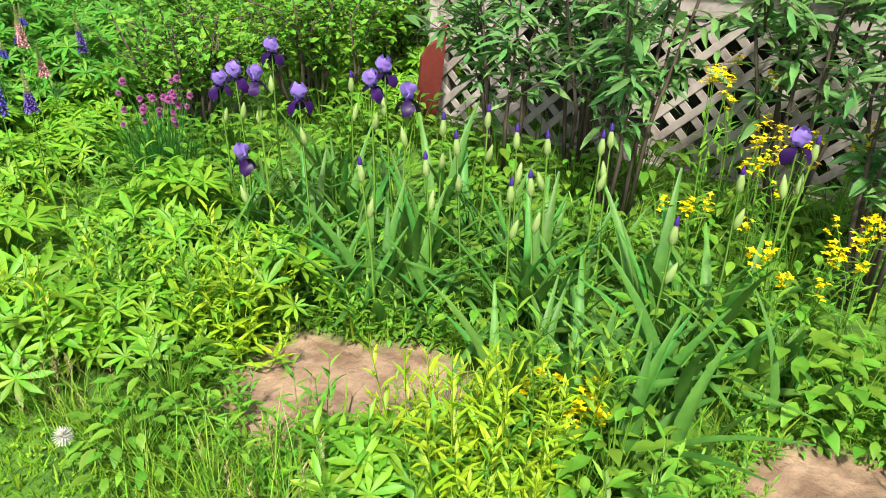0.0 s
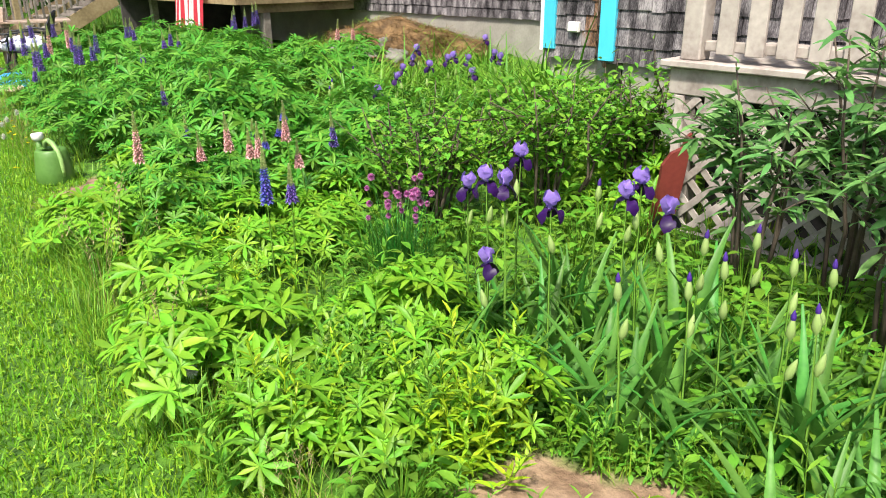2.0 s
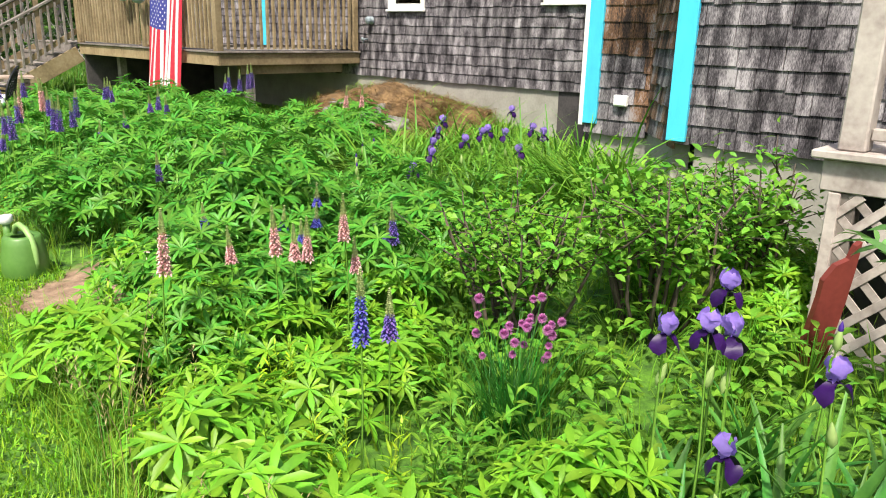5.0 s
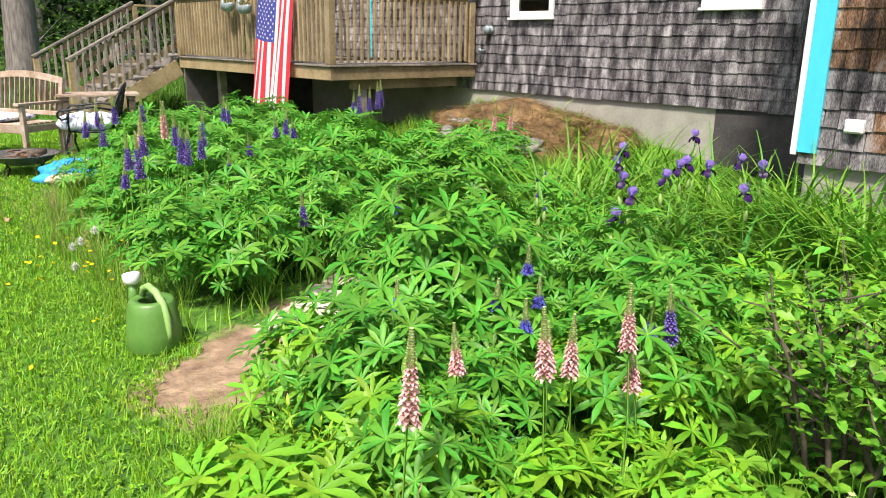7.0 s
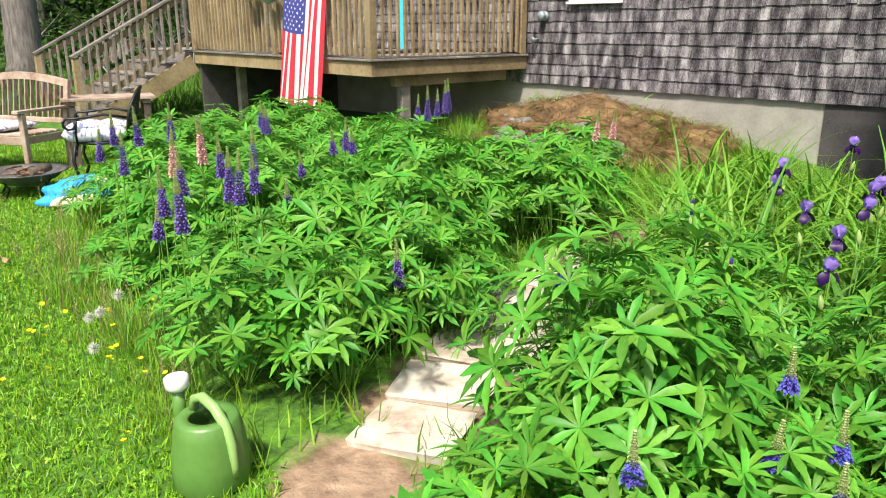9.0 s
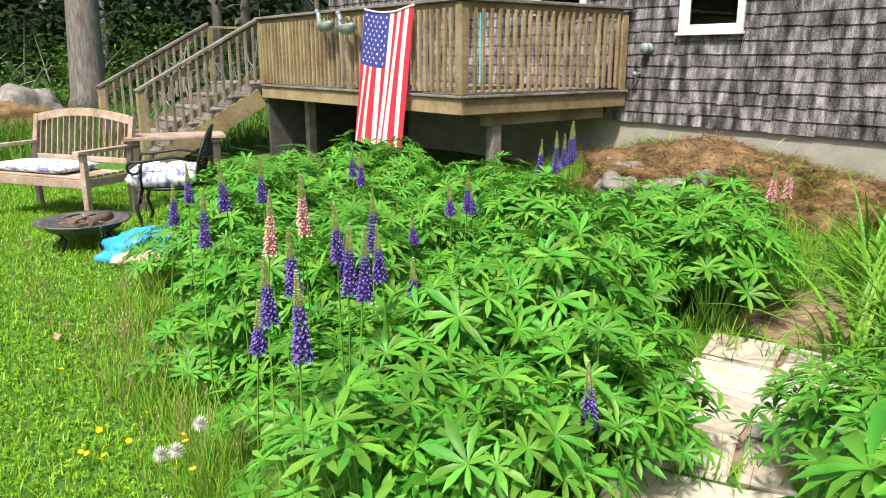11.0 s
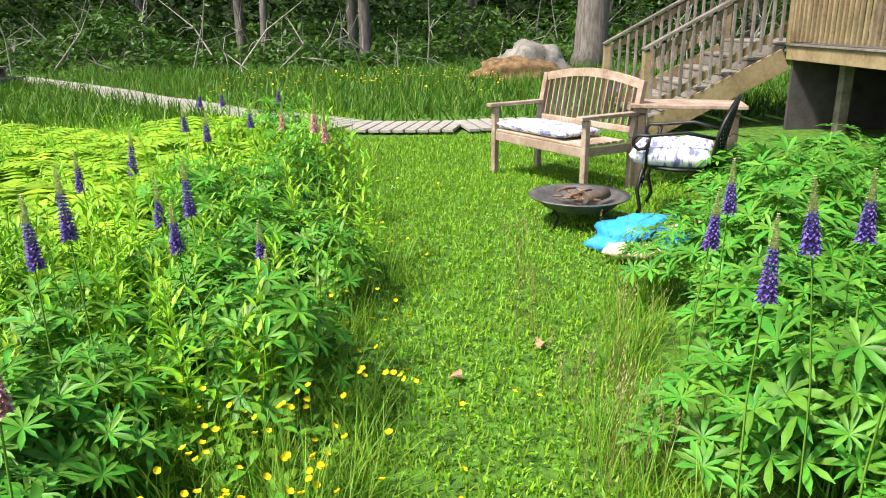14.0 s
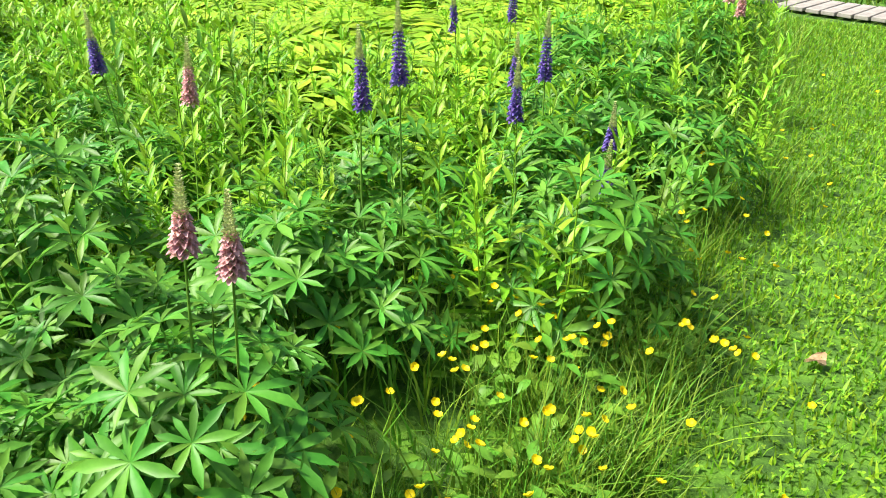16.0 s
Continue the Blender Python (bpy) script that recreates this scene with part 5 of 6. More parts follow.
lay("young_lupin", "foliage", LUPINS_YOUNG, back, "young bright green lupin plant without flowers", "lupin", "young lupins", RNG, 0.7, 1.05)
under = scatter(RNG, -1.4, -0.2, 0.6, 4.9, 0.34, lambda x, y: bed1(x, y))
lay("broad_leaf_weed", "foliage", BROADS, under, "low mound of broad green leaves", "weed", "broad-leaved weeds", RNG, 0.9, 1.4)
lay("day_lily", "foliage", DAYLILIES, [(0.75, 6.9), (1.0, 5.5), (0.4, 6.6), (1.4, 5.15), (1.15, 4.95), (1.65, 5.45), (1.85, 5.75), (0.85, 4.8), (1.45, 5.75), (1.7, 6.2), (0.95, 5.15), (1.9, 6.35), (1.3, 5.35), (1.55, 5.6), (1.8, 5.95), (1.2, 5.1), (1.75, 5.6), (1.45, 5.4), (1.95, 6.1), (1.05, 5.3)], "clump of arching strap-shaped leaves", "day lily", "day lilies", RNG, 1.25, 1.55)
# low growth round the bare soil
ring = [(cx + r * sx * q * math.cos(a), cy + r * q * math.sin(a)) for cx, cy, r, sx in SOIL[:5] for a in np.arange(0, 6.28, 0.3) for q in (RNG.uniform(1.08, 1.3), RNG.uniform(1.3, 1.5))]
ring = [p for p in ring if soil_free(p[0], p[1], 1.1) and p[0] > lawn_edge(p[1]) - 0.1 and p[1] < path_low(p[0])]
lay("grass_tuft", "foliage", TUFTS_LOW, ring[::3], "tuft of long green grass", "grass", "grass tufts", RNG, 0.4, 0.8)
lay("broad_leaf_weed", "foliage", BROADS, ring[1::3], "low mound of broad green leaves", "weed", "broad-leaved weeds", RNG, 0.35, 0.6)
lay("leafy_weed", "foliage", WEEDS, ring[2::6], "leafy green weed with narrow leaves in the bed", "weed", "weeds in the bed", RNG, 0.35, 0.55)
lay("lupin_plant", "foliage", LUPINS, [(-0.96, 6.4), (-0.78, 6.2), (-1.15, 6.1)], "bushy lupin plant with palm-shaped leaves", "lupin", "lupins of the bed", RNG, 1.1, 1.2, 1.1, 1.2)
# lupins before and beyond the stone path
near_path = scatter(RNG, -1.75, 0.9, 5.3, 7.2, 0.36, lambda x, y: bed1(x, y) and y < path_low(x) - 0.05 and (x < 0.1 or y > 6.4))
lay("lupin_plant", "foliage", LUPINS, near_path, "bushy lupin plant with palm-shaped leaves", "lupin", "lupins of the bed", RNG, 0.7, 1.05, 0.7, 1.2)
beyond = scatter(RNG, -1.9, 2.3, 7.5, 12.4, 0.37, lambda x, y: bed2(x, y) and lawn_edge(y) + 0.15 < x and y > path_high(x) + 0.12 and not (x > 1.6 and y > 9.4))
lay("lupin_plant", "foliage", LUPINS, beyond, "bushy lupin plant with palm-shaped leaves", "lupin", "lupins of the bed", RNG, 0.85, 1.2, 0.72, 1.22)
lay("tall_leafy_weed", "foliage", WEEDS_TALL, [(-0.92, 7.86), (-1.1, 7.8), (-0.72, 7.98), (-1.3, 7.7), (-0.45, 8.1)], "tall leafy stems with narrow green leaves", "weed", "tall leafy weeds", RNG, 0.65, 0.85)
# day lilies and rough grass by the house
lay("day_lily", "foliage", DAYLILIES, scatter(RNG, 1.2, 3.4, 5.6, 8.6, 0.42, lambda x, y: bed1(x, y) and x > 0.9), "clump of arching strap-shaped leaves", "day lily", "day lilies", RNG, 0.95, 1.3)
rough = scatter(RNG, 1.5, 4.4, 7.9, 11.6, 0.36, lambda x, y: y > path_high(x) - 0.3 and x < 4.35 and not ((x - 3.72) / 0.8) ** 2 + ((y - 9.98) / 1.4) ** 2 < 1)
lay("grass_tuft", "foliage", TUFTS, rough, "tuft of long green grass", "grass", "grass tufts", RNG, 0.6, 1.0)
lay("grass_tuft", "foliage", TUFTS_LOW, [(2.9 + 0.15 * RNG.normal(), y) for y in np.arange(9.0, 11.6, 0.13)] + [(3.5 + 0.4 * RNG.normal(), 8.9 + 0.2 * RNG.normal()) for _ in range(10)], "tuft of long green grass", "grass", "grass tufts", RNG, 0.8, 1.3)
lay("grass_tuft", "foliage", TUFTS, scatter(RNG, -0.2, 1.9, 11.9, 13.2, 0.4, lambda x, y: x < 1.9), "tuft of long green grass", "grass", "grass tufts", RNG, 0.7, 1.1)
edge = [(lawn_edge(y) + RNG.uniform(-0.12, 0.08), y) for y in np.arange(0.4, 11.5, 0.14) if not 6.2 < y < 7.5 and soil_free(lawn_edge(y), y)]
lay("grass_tuft", "foliage", TUFTS, edge, "tuft of long green grass", "grass", "grass tufts", RNG, 0.55, 0.95)
lay("seeding_grass", "foliage", SEEDED, edge[::6] + [(-1.85 + 0.08 * RNG.normal(), y) for y in np.arange(8.6, 11, 0.6)], "thin straw-coloured grass stalks with seed heads", "grass", "seeding grasses", RNG, 0.7, 1.1)
# bed across the lawn
b3 = scatter(RNG, -8.2, -2.9, 8.0, 14.8, 0.33, bed3)
near3 = [p for p in b3 if p[0] > -3.9 and (p[0] < -3.36 or p[1] > 9.5)]
far3 = [p for p in b3 if p[0] <= -3.9]
lay("lupin_plant", "foliage", LUPINS + LUPINS_BIG, near3[::2] + [p for p in near3[1::2] if p[1] < 9.3] + [p for p in far3 if p[1] < 9.8][::2], "bushy lupin plant with palm-shaped leaves", "lupin", "lupins of the bed", RNG, 0.75, 1.05)
lay("tall_leafy_weed", "foliage", WEEDS_TALL, [p for p in near3[1::2] if p[1] >= 9.3] + [p for p in far3 if p[1] < 9.8][1::2] + [p for p in far3 if 9.8 <= p[1] < 10.7], "tall leafy stems with narrow green leaves", "weed", "tall leafy weeds", RNG, 0.85, 1.2)
lay("fern", "foliage", FERNS, [p for p in far3 if p[1] >= 10.7][::2], "yellow-green fern with arching fronds", "fern", "ferns", RNG, 1.15, 1.55)
lay("tall_leafy_weed", "foliage", WEEDS_TALL, [p for p in far3 if p[1] >= 10.7][1::2], "tall leafy stems with narrow green leaves", "weed", "tall leafy weeds", RNG, 0.6, 0.85)
edge3 = [(-2.93 + 0.1 * RNG.normal(), y) for y in np.arange(8.1, 14, 0.16)] + [(RNG.uniform(-3.1, -2.66), RNG.uniform(8.1, 9.8)) for _ in range(46)]
lay("broad_leaf_weed", "foliage", BROADS, [(RNG.uniform(-3.2, -2.75), RNG.uniform(8.2, 10.0)) for _ in range(16)], "low mound of broad green leaves", "weed", "broad-leaved weeds", RNG, 0.8, 1.2)
lay("grass_tuft", "foliage", TUFTS, edge3, "tuft of long green grass", "grass", "grass tufts", RNG, 0.6, 0.95)


# ---- flowers ----
def spike_meshes(seed, mat, h=0.165, w=0.020):
    """Florets of a lupin spike in whorls, and its unopened tip."""
    rng = np.random.default_rng(seed)
    acc, tip = Acc(), Acc()
    v, f = leaf(1.0, 0.85, 2, 0.9, 0.9, 0.5, 0.3)
    rows = 13
    for j in range(rows):
        t = j / rows
        r = w * (1 - 0.55 * t)
        for k in range(8):
            a = 6.283 * (k + 0.5 * (j % 2)) / 8 + rng.uniform(-0.2, 0.2)
            s = 0.0155 * (1 - 0.45 * t) * rng.uniform(0.85, 1.15)
            p = np.array((0.25 * r * math.cos(a), 0.25 * r * math.sin(a), h * t))
            up = rng.uniform(-0.4, 0.1)
            acc.add((v * (s * 1.15)) @ (rot("z", a) @ rot("y", up)).T + p + r * 0.45 * np.array((math.cos(a), math.sin(a), 0)), f)
            acc.add((v * (s * 0.9)) @ (rot("z", a) @ rot("y", up - 1.0)).T + p + r * 0.4 * np.array((math.cos(a), math.sin(a), 0.1)), f)
    for j in range(14):
        t = j / 14
        for k in range(6):
            a = 6.283 * (k + 0.5 * (j % 2)) / 6
            r = 0.009 * (1 - 0.85 * t)
            tip.add((v * (0.013 * (1 - 0.5 * t))) @ (rot("z", a) @ rot("y", -1.1)).T + np.array((r * math.cos(a), r * math.sin(a), h + 0.10 * t - 0.012)), f)
    return acc.mesh("florets", mat), tip.mesh("tip", M_TIP)


def stalk_mesh(name, h, r, mat, bend=0.0):
    acc = Acc()
    acc.add(*strand([(0, 0, 0), (bend, 0, h * 0.5), (0, 0, h)], r))
    return acc.mesh(name, mat)


SPIKES = {c: [spike_meshes(200 + 10 * i + s, m, h) for s, h in enumerate((0.16, 0.12, 0.085, 0.045))] for i, (c, m) in enumerate((("purple", M_PURPLE), ("blue", M_BLUE), ("pink", M_PINK)))}
LUPIN_STEM = stalk_mesh("stem", 1.0, 0.005, M_STEM, 0.02)


def lupin_flowers(spots, colour, z_mid, size=0, group="lupin flowers"):
    for x, y in spots:
        g = gz(x, y)
        fl, tp = SPIKES[colour][size]
        h = (0.16, 0.12, 0.085, 0.045)[size]
        z0 = z_mid - h / 2
        t = thing("lupin_flower", colour + (" lupin flower spike with a pale tip" if size < 2 else " lupin spike that is only half open"), "lupin flower", group=group)
        st = mesh_part("stem", LUPIN_STEM, t)
        st.scale = (1, 1, z0 - g + h * 0.95)
        sp = mesh_part("flower_spike", fl, t, Matrix.Translation((0, 0, z0 - g)))
        mesh_part("tip", tp, sp)
        t.matrix_world = pose(x, y, g, RNG.uniform(-4, 4), RNG.uniform(-4, 4), RNG.uniform(0, 360))


LUPIN_SPOTS = (
    ("blue", 0, ((-1.95, 4.14, 0.61),)),
    ("purple", 2, ((-1.84, 4.12, 0.55), (-0.46, 8.98, 0.62), (-1.33, 8.27, 0.78), (-0.21, 9.0, 0.74), (-0.02, 9.05, 0.72), (-1.75, 8.1, 0.66), (-0.99, 8.3, 0.62))),
    ("blue", 3, ((-1.19, 5.71, 0.46), (-1.05, 5.57, 0.47), (-1.16, 5.52, 0.42), (-0.93, 5.19, 0.46), (-0.87, 5.79, 0.52), (-1.5, 5.85, 0.5), (-1.0, 6.43, 0.68))),
    ("pink", 0, ((-2.145, 5.02, 0.66), (-1.455, 8.61, 0.85), (-1.2, 8.69, 0.88))),
    ("pink", 1, ((-1.66, 4.96, 0.62), (-1.38, 4.91, 0.63), (-1.22, 8.78, 0.89), (1.21, 8.15, 0.80), (1.45, 8.19, 0.79), (-1.44, 5.1, 0.53), (-3.49, 12.78, 0.74), (-3.01, 11.84, 0.80), (-3.08, 11.71, 0.88), (-4.25, 9.26, 0.74))),
    ("pink", 2, ((-1.26, 4.95, 0.44), (-1.45, 5.16, 0.50), (-1.65, 5.32, 0.48), (-3.45, 8.48, 0.79), (-3.39, 8.56, 0.755))),
    ("purple", 1, ((-0.984, 4.98, 0.53), (-0.99, 7.35, 0.48), (-1.62, 7.95, 0.86), (-1.72, 7.9, 0.80), (-1.34, 8.19, 0.87), (-1.21, 8.12, 0.79), (-0.26, 8.88, 0.79), (-0.11, 10.26, 0.79), (-0.06, 10.15, 0.76), (-1.42, 8.9, 0.94), (-1.25, 9.05, 0.93), (-1.3, 9.84, 0.84), (-0.36, 9.75, 0.82), (-1.55, 9.5, 0.8), (0.72, 9.15, 0.9), (0.62, 9.3, 0.86))),
    ("purple", 0, ((-1.565, 8.97, 0.81), (-1.172, 8.33, 0.85), (-1.384, 8.13, 0.80), (-1.42, 7.99, 0.80), (-1.75, 7.69, 0.82), (1.06, 9.37, 0.93), (0.56, 9.05, 0.91), (0.95, 9.3, 0.92))),
    ("purple", 0, ((-3.668, 9.47, 0.80), (-3.556, 9.495, 0.88), (-4.03, 11.16, 0.76), (-3.38, 10.15, 0.78))),
    ("purple", 1, ((-3.354, 9.84, 0.70), (-3.85, 12.12, 0.76), (-4.08, 10.8, 0.74), (-3.61, 10.38, 0.68), (-4.14, 12.79, 0.74), (-6.21, 13.62, 0.8), (-7.52, 13.84, 0.8), (-7.42, 13.9, 0.74), (-3.74, 13.05, 0.72), (-3.84, 14.6, 0.75), (-4.38, 14.8, 0.7), (-4.63, 14.7, 0.7), (-4.62, 9.34, 0.76))),
    ("purple", 2, ((-3.10, 10.1, 0.58), (-3.06, 9.85, 0.52))),
)
for colour, size, spots in LUPIN_SPOTS:
    for x, y, z in spots:
        lupin_flowers([(x, y)], colour, z, size)


def iris_meshes(seed):
    """Three upright petals and three hanging ones, each a mesh of its own."""
    rng = np.random.default_rng(seed)
    up, down = [], []
    for k in range(3):
        a = 2.094 * k + rng.uniform(-0.15, 0.15)
        one = Acc()
        v, f = leaf(0.069, 0.057, 7, -1.45, 0.35, 0.62, 0.3)
        v[:, 2] += 0.008 * np.sin(v[:, 1] * 120 + 190 * v[:, 0] + k)
        one.add(v @ (rot("z", a) @ rot("y", -0.75)).T + np.array((0.004 * math.cos(a), 0.004 * math.sin(a), 0.012)), f)
        up.append(one.mesh("standard", M_STANDARD))
        one = Acc()
        v, f = leaf(0.072, 0.056, 7, 1.7, 0.2, 0.68, 0.3)
        v[:, 2] += 0.007 * np.sin(v[:, 1] * 120 + 150 * v[:, 0] + k)
        one.add(v @ (rot("z", a + 1.047) @ rot("y", 0.15)).T + np.array((0, 0, 0.010)), f)
        down.append(one.mesh("fall", M_FALL))
    return up, down


IRISES = [iris_meshes(300 + s) for s in range(3)]
IRIS_STEM = stalk_mesh("stem", 1.0, 0.007, M_STEM, 0.01)


def bud_mesh(name, mat, r, h):
    bm = lathe(bmesh.new(), [(0.002, 0), (r, h * 0.25), (r * 0.9, h * 0.55), (r * 0.35, h * 0.9), (0.001, h)], 8)
    me = bpy.data.meshes.new(name)
    bm.to_mesh(me)
    bm.free()
    me.materials.append(mat)
    return me


BUD, BUD_TIP = bud_mesh("bud", M_BUD, 0.013, 0.075), bud_mesh("bud_tip", M_BUD_TIP, 0.008, 0.035)


def iris_flower(x, y, z, k, group):
    z -= 0.03
    g = gz(x, y)
    t = thing("iris_flower", "iris with pale violet standards and dark purple falls", "iris", group=group)
    st = mesh_part("stem", IRIS_STEM, t)
    st.scale = (1, 1, z - g - 0.005)
    for nm, petals in (("standard", IRISES[k % 3][0]), ("fall", IRISES[k % 3][1])):
        for me in petals:
            mesh_part(nm, me, t, Matrix.Translation((0, 0, z - g - 0.01)))
    mesh_part("bud", BUD, t, pose(0.01, 0.01, z - g - 0.16, 12, 8, 0))
    t.matrix_world = pose(x, y, g, RNG.uniform(-3, 3), RNG.uniform(-3, 3), RNG.uniform(0, 360))


def iris_bud(x, y, z):
    g = gz(x, y)
    t = thing("iris_bud_stalk", "pale green iris bud stalk with a violet tip", "iris bud", group="iris buds")
    st = mesh_part("stem", IRIS_STEM, t)
    st.scale = (0.9, 0.9, z - g)
    b = mesh_part("bud", BUD, t, Matrix.Translation((0, 0, z - g - 0.03)))
    mesh_part("bud_tip", BUD_TIP, b, Matrix.Translation((0, 0, 0.058)))
    mesh_part("side_bud", BUD, t, pose(0.012, 0.0, z - g - 0.15, 0, 14, 0))
    t.matrix_world = pose(x, y, g, RNG.uniform(-4, 4), RNG.uniform(-4, 4), RNG.uniform(0, 360))


for k, (x, y, z) in enumerate(((-1.53, 3.37, 0.695), (-1.3, 3.3, 0.785), (-1.59, 3.2, 0.755), (-1.53, 3.15, 0.735), (-1.59, 2.89, 0.725), (-1.41, 2.75, 0.755), (-1.29, 2.72, 0.785), (-1.42, 2.6, 0.735), (-1.72, 3.07, 0.505), (-1.16, 1.35, 0.755))):
    iris_flower(x, y, z, k, "irises near the porch")
for x, y, z in ((-1.16, 3.05, 0.635), (-1.35, 2.5, 0.615), (-1.6, 2.35, 0.565), (-1.48, 2.3, 0.615), (-1.25, 2.38, 0.635), (-1.35, 2.18, 0.615), (-1.31, 2.06, 0.615), (-1.25, 1.96, 0.615), (-1.16, 1.92, 0.615), (-1.75, 2.48, 0.575), (-1.55, 2, 0.565), (-1.57, 2.1, 0.535), (-1.6, 1.62, 0.555), (-1.05, 1.38, 0.675), (-1.25, 1.5, 0.615), (0.38, 6.82, 0.565), (0.13, 6.62, 0.535), (0.58, 7.02, 0.565), (-0.07, 6.42, 0.515)):
    iris_bud(x, y, z)
for k, (x, y, z) in enumerate(((1.19, 6.82, 0.75), (1.2, 6.83, 0.66), (0.76, 6.47, 0.64), (0.45, 6.23, 0.62), (0.24, 6.14, 0.55), (0.83, 6.26, 0.68), (2.1, 6.82, 0.78), (1.18, 6.37, 0.70), (1.22, 6.31, 0.72), (1.26, 6.19, 0.70), (1.57, 6.14, 0.73), (0.88, 5.73, 0.66), (1.35, 5.87, 0.73))):
    iris_flower(x, y, z, k, "irises by the house")


def build_chives():
    x, y = -1.38, 3.98
    g = gz(x, y)
    rng = np.random.default_rng(9)
    c = thing("chive_clump", "chive clump with round pinkish-purple flower heads", "chives", pose(x, y, g))
    mesh_part("foliage", strap_leaves(8, M_CHIVE, 270, 0.50, 0.006, 0.05, 0.30, 0.8), c)
    head = Acc()
    v, f = leaf(0.02, 0.008, 2, 0.1, 0.3, 0.6)
    n = 110
    i = np.arange(n) + 0.5
    ph, th = np.arccos(1 - 2 * i / n), 2.4 * i * 2
    for a, b in zip(ph, th):
        head.add(v @ (rot("z", b) @ rot("y", a - math.pi / 2)).T, f)
    me = head.mesh("flower_head", M_ALLIUM)
    for k in range(26):
        a, r = rng.uniform(0, 6.28), 0.17 * math.sqrt(rng.random())
        p = np.array((r * math.cos(a), r * math.sin(a), rng.uniform(0.44, 0.62) - r * 0.5))
        acc = Acc()
        acc.add(*strand([(p[0] * 0.25, p[1] * 0.25, 0), (p[0] * 0.55, p[1] * 0.55, p[2] * 0.55), p], 0.0028))
        s = mesh_part("stalk", acc.mesh("stalk", M_CHIVE), c)
        h = mesh_part("flower_head", me, s, Matrix.Translation(p) @ Matrix.Scale(rng.uniform(0.7, 1.05), 4))


build_chives()


def build_buttercups():
    rng = np.random.default_rng(31)
    acc = Acc()
    v, f = leaf(0.014, 0.014, 3, -0.9, 0.2, 0.65, 0.4)
    for k in range(5):
        acc.add(v @ (rot("z", 1.2566 * k) @ rot("y", -0.25)).T, f)
    flower = acc.mesh("flower", M_YELLOW)
    stem = stalk_mesh("stem", 1.0, 0.0016, M_STEM, 0.02)
    spots = []
    for k in range(150):
        spots.append((rng.normal(-2.95, 0.26), rng.uniform(8.15, 9.5)))
    for k in range(26):
        spots.append((rng.normal(-2.75, 0.12), rng.uniform(9.6, 11.5)))
    for k in range(18):
        spots.append((rng.normal(-2.05, 0.12), rng.uniform(7.7, 8.7)))
    for k in range(14):
        spots.append((rng.uniform(-2.7, -1.8), rng.uniform(9.5, 13.5)))
    for k in range(16):
        spots.append((rng.normal(-2.5, 0.3), rng.uniform(6.9, 10)))
    for k, (x, y) in enumerate(spots):
        h = rng.uniform(0.16, 0.34) if k < 195 else rng.uniform(0.04, 0.1)
        g = gz(x, y)
        t = thing("buttercup", "small yellow buttercup on a thin stem", "buttercup", group="buttercups")
        s = mesh_part("stem", stem, t)
        s.scale = (1, 1, h)
        mesh_part("flower", flower, t, pose(0, 0, h, rng.uniform(-35, 35), rng.uniform(-35, 35), 0))
        t.matrix_world = pose(x, y, g, rng.uniform(-8, 8), rng.uniform(-8, 8), rng.uniform(0, 360))


build_buttercups()


def build_mustard():
    rng = np.random.default_rng(41)
    spots = ((-0.42, 1.69, 0.76), (-0.63, 1.56, 0.67), (-1.07, 1.64, 0.51), (-1.28, 1.31, 0.43), (-1.05, 1.24, 0.46), (-0.62, 1.26, 0.73), (-1.93, 1.72, 0.25), (-1.98, 1.64, 0.21), (-0.64, 1.74, 0.77), (-1.02, 1.12, 0.5), (-0.91, 1.48, 0.61), (-0.75, 1.42, 0.66))
    for x, y, z in spots:
        g = gz(x, y)
        t = thing("mustard_plant", "yellow-flowered mustard plant with thin leafy stems", "mustard plant", pose(x, y, g), group="mustard plants")
        stems, fl, lv = Acc(), Acc(), Acc()
        pv, pf = leaf(0.011, 0.009, 2, 0.5, 0.2, 0.6, 0.4)
        v, f = leaf(0.07, 0.016, 3, 0.6, 0.3)
        for b in range(5):
            top = np.array((rng.normal(0, 0.06), rng.normal(0, 0.06), (z - g) * rng.uniform(0.8, 1.05)))
            stems.add(*strand([(0, 0, 0), top * (0.3, 0.3, 0.6), top], 0.003))
            for j in range(9):
                q = top * rng.uniform(0.2, 0.85)
                lv.add((v * rng.uniform(0.6, 1.1)) @ (rot("z", rng.uniform(0, 6.28)) @ rot("y", -0.6)).T + q, f)
            for j in range(11):
                p = top + np.array((*(rng.normal(0, 0.011, 2)), rng.uniform(-0.045, 0.015)))
                m = rot("z", rng.uniform(0, 6.28)) @ rot("x", rng.uniform(-0.7, 0.7))
                for q in range(4):
                    fl.add(pv @ (m @ rot("z", 1.5708 * q) @ rot("y", -0.2)).T + p, pf)
        mesh_part("stem", stems.mesh("stem", M_STEM), t)
        mesh_part("foliage", lv.mesh("foliage", M_WEED), t)
        mesh_part("blossom", fl.mesh("blossom", M_YELLOW), t)


build_mustard()


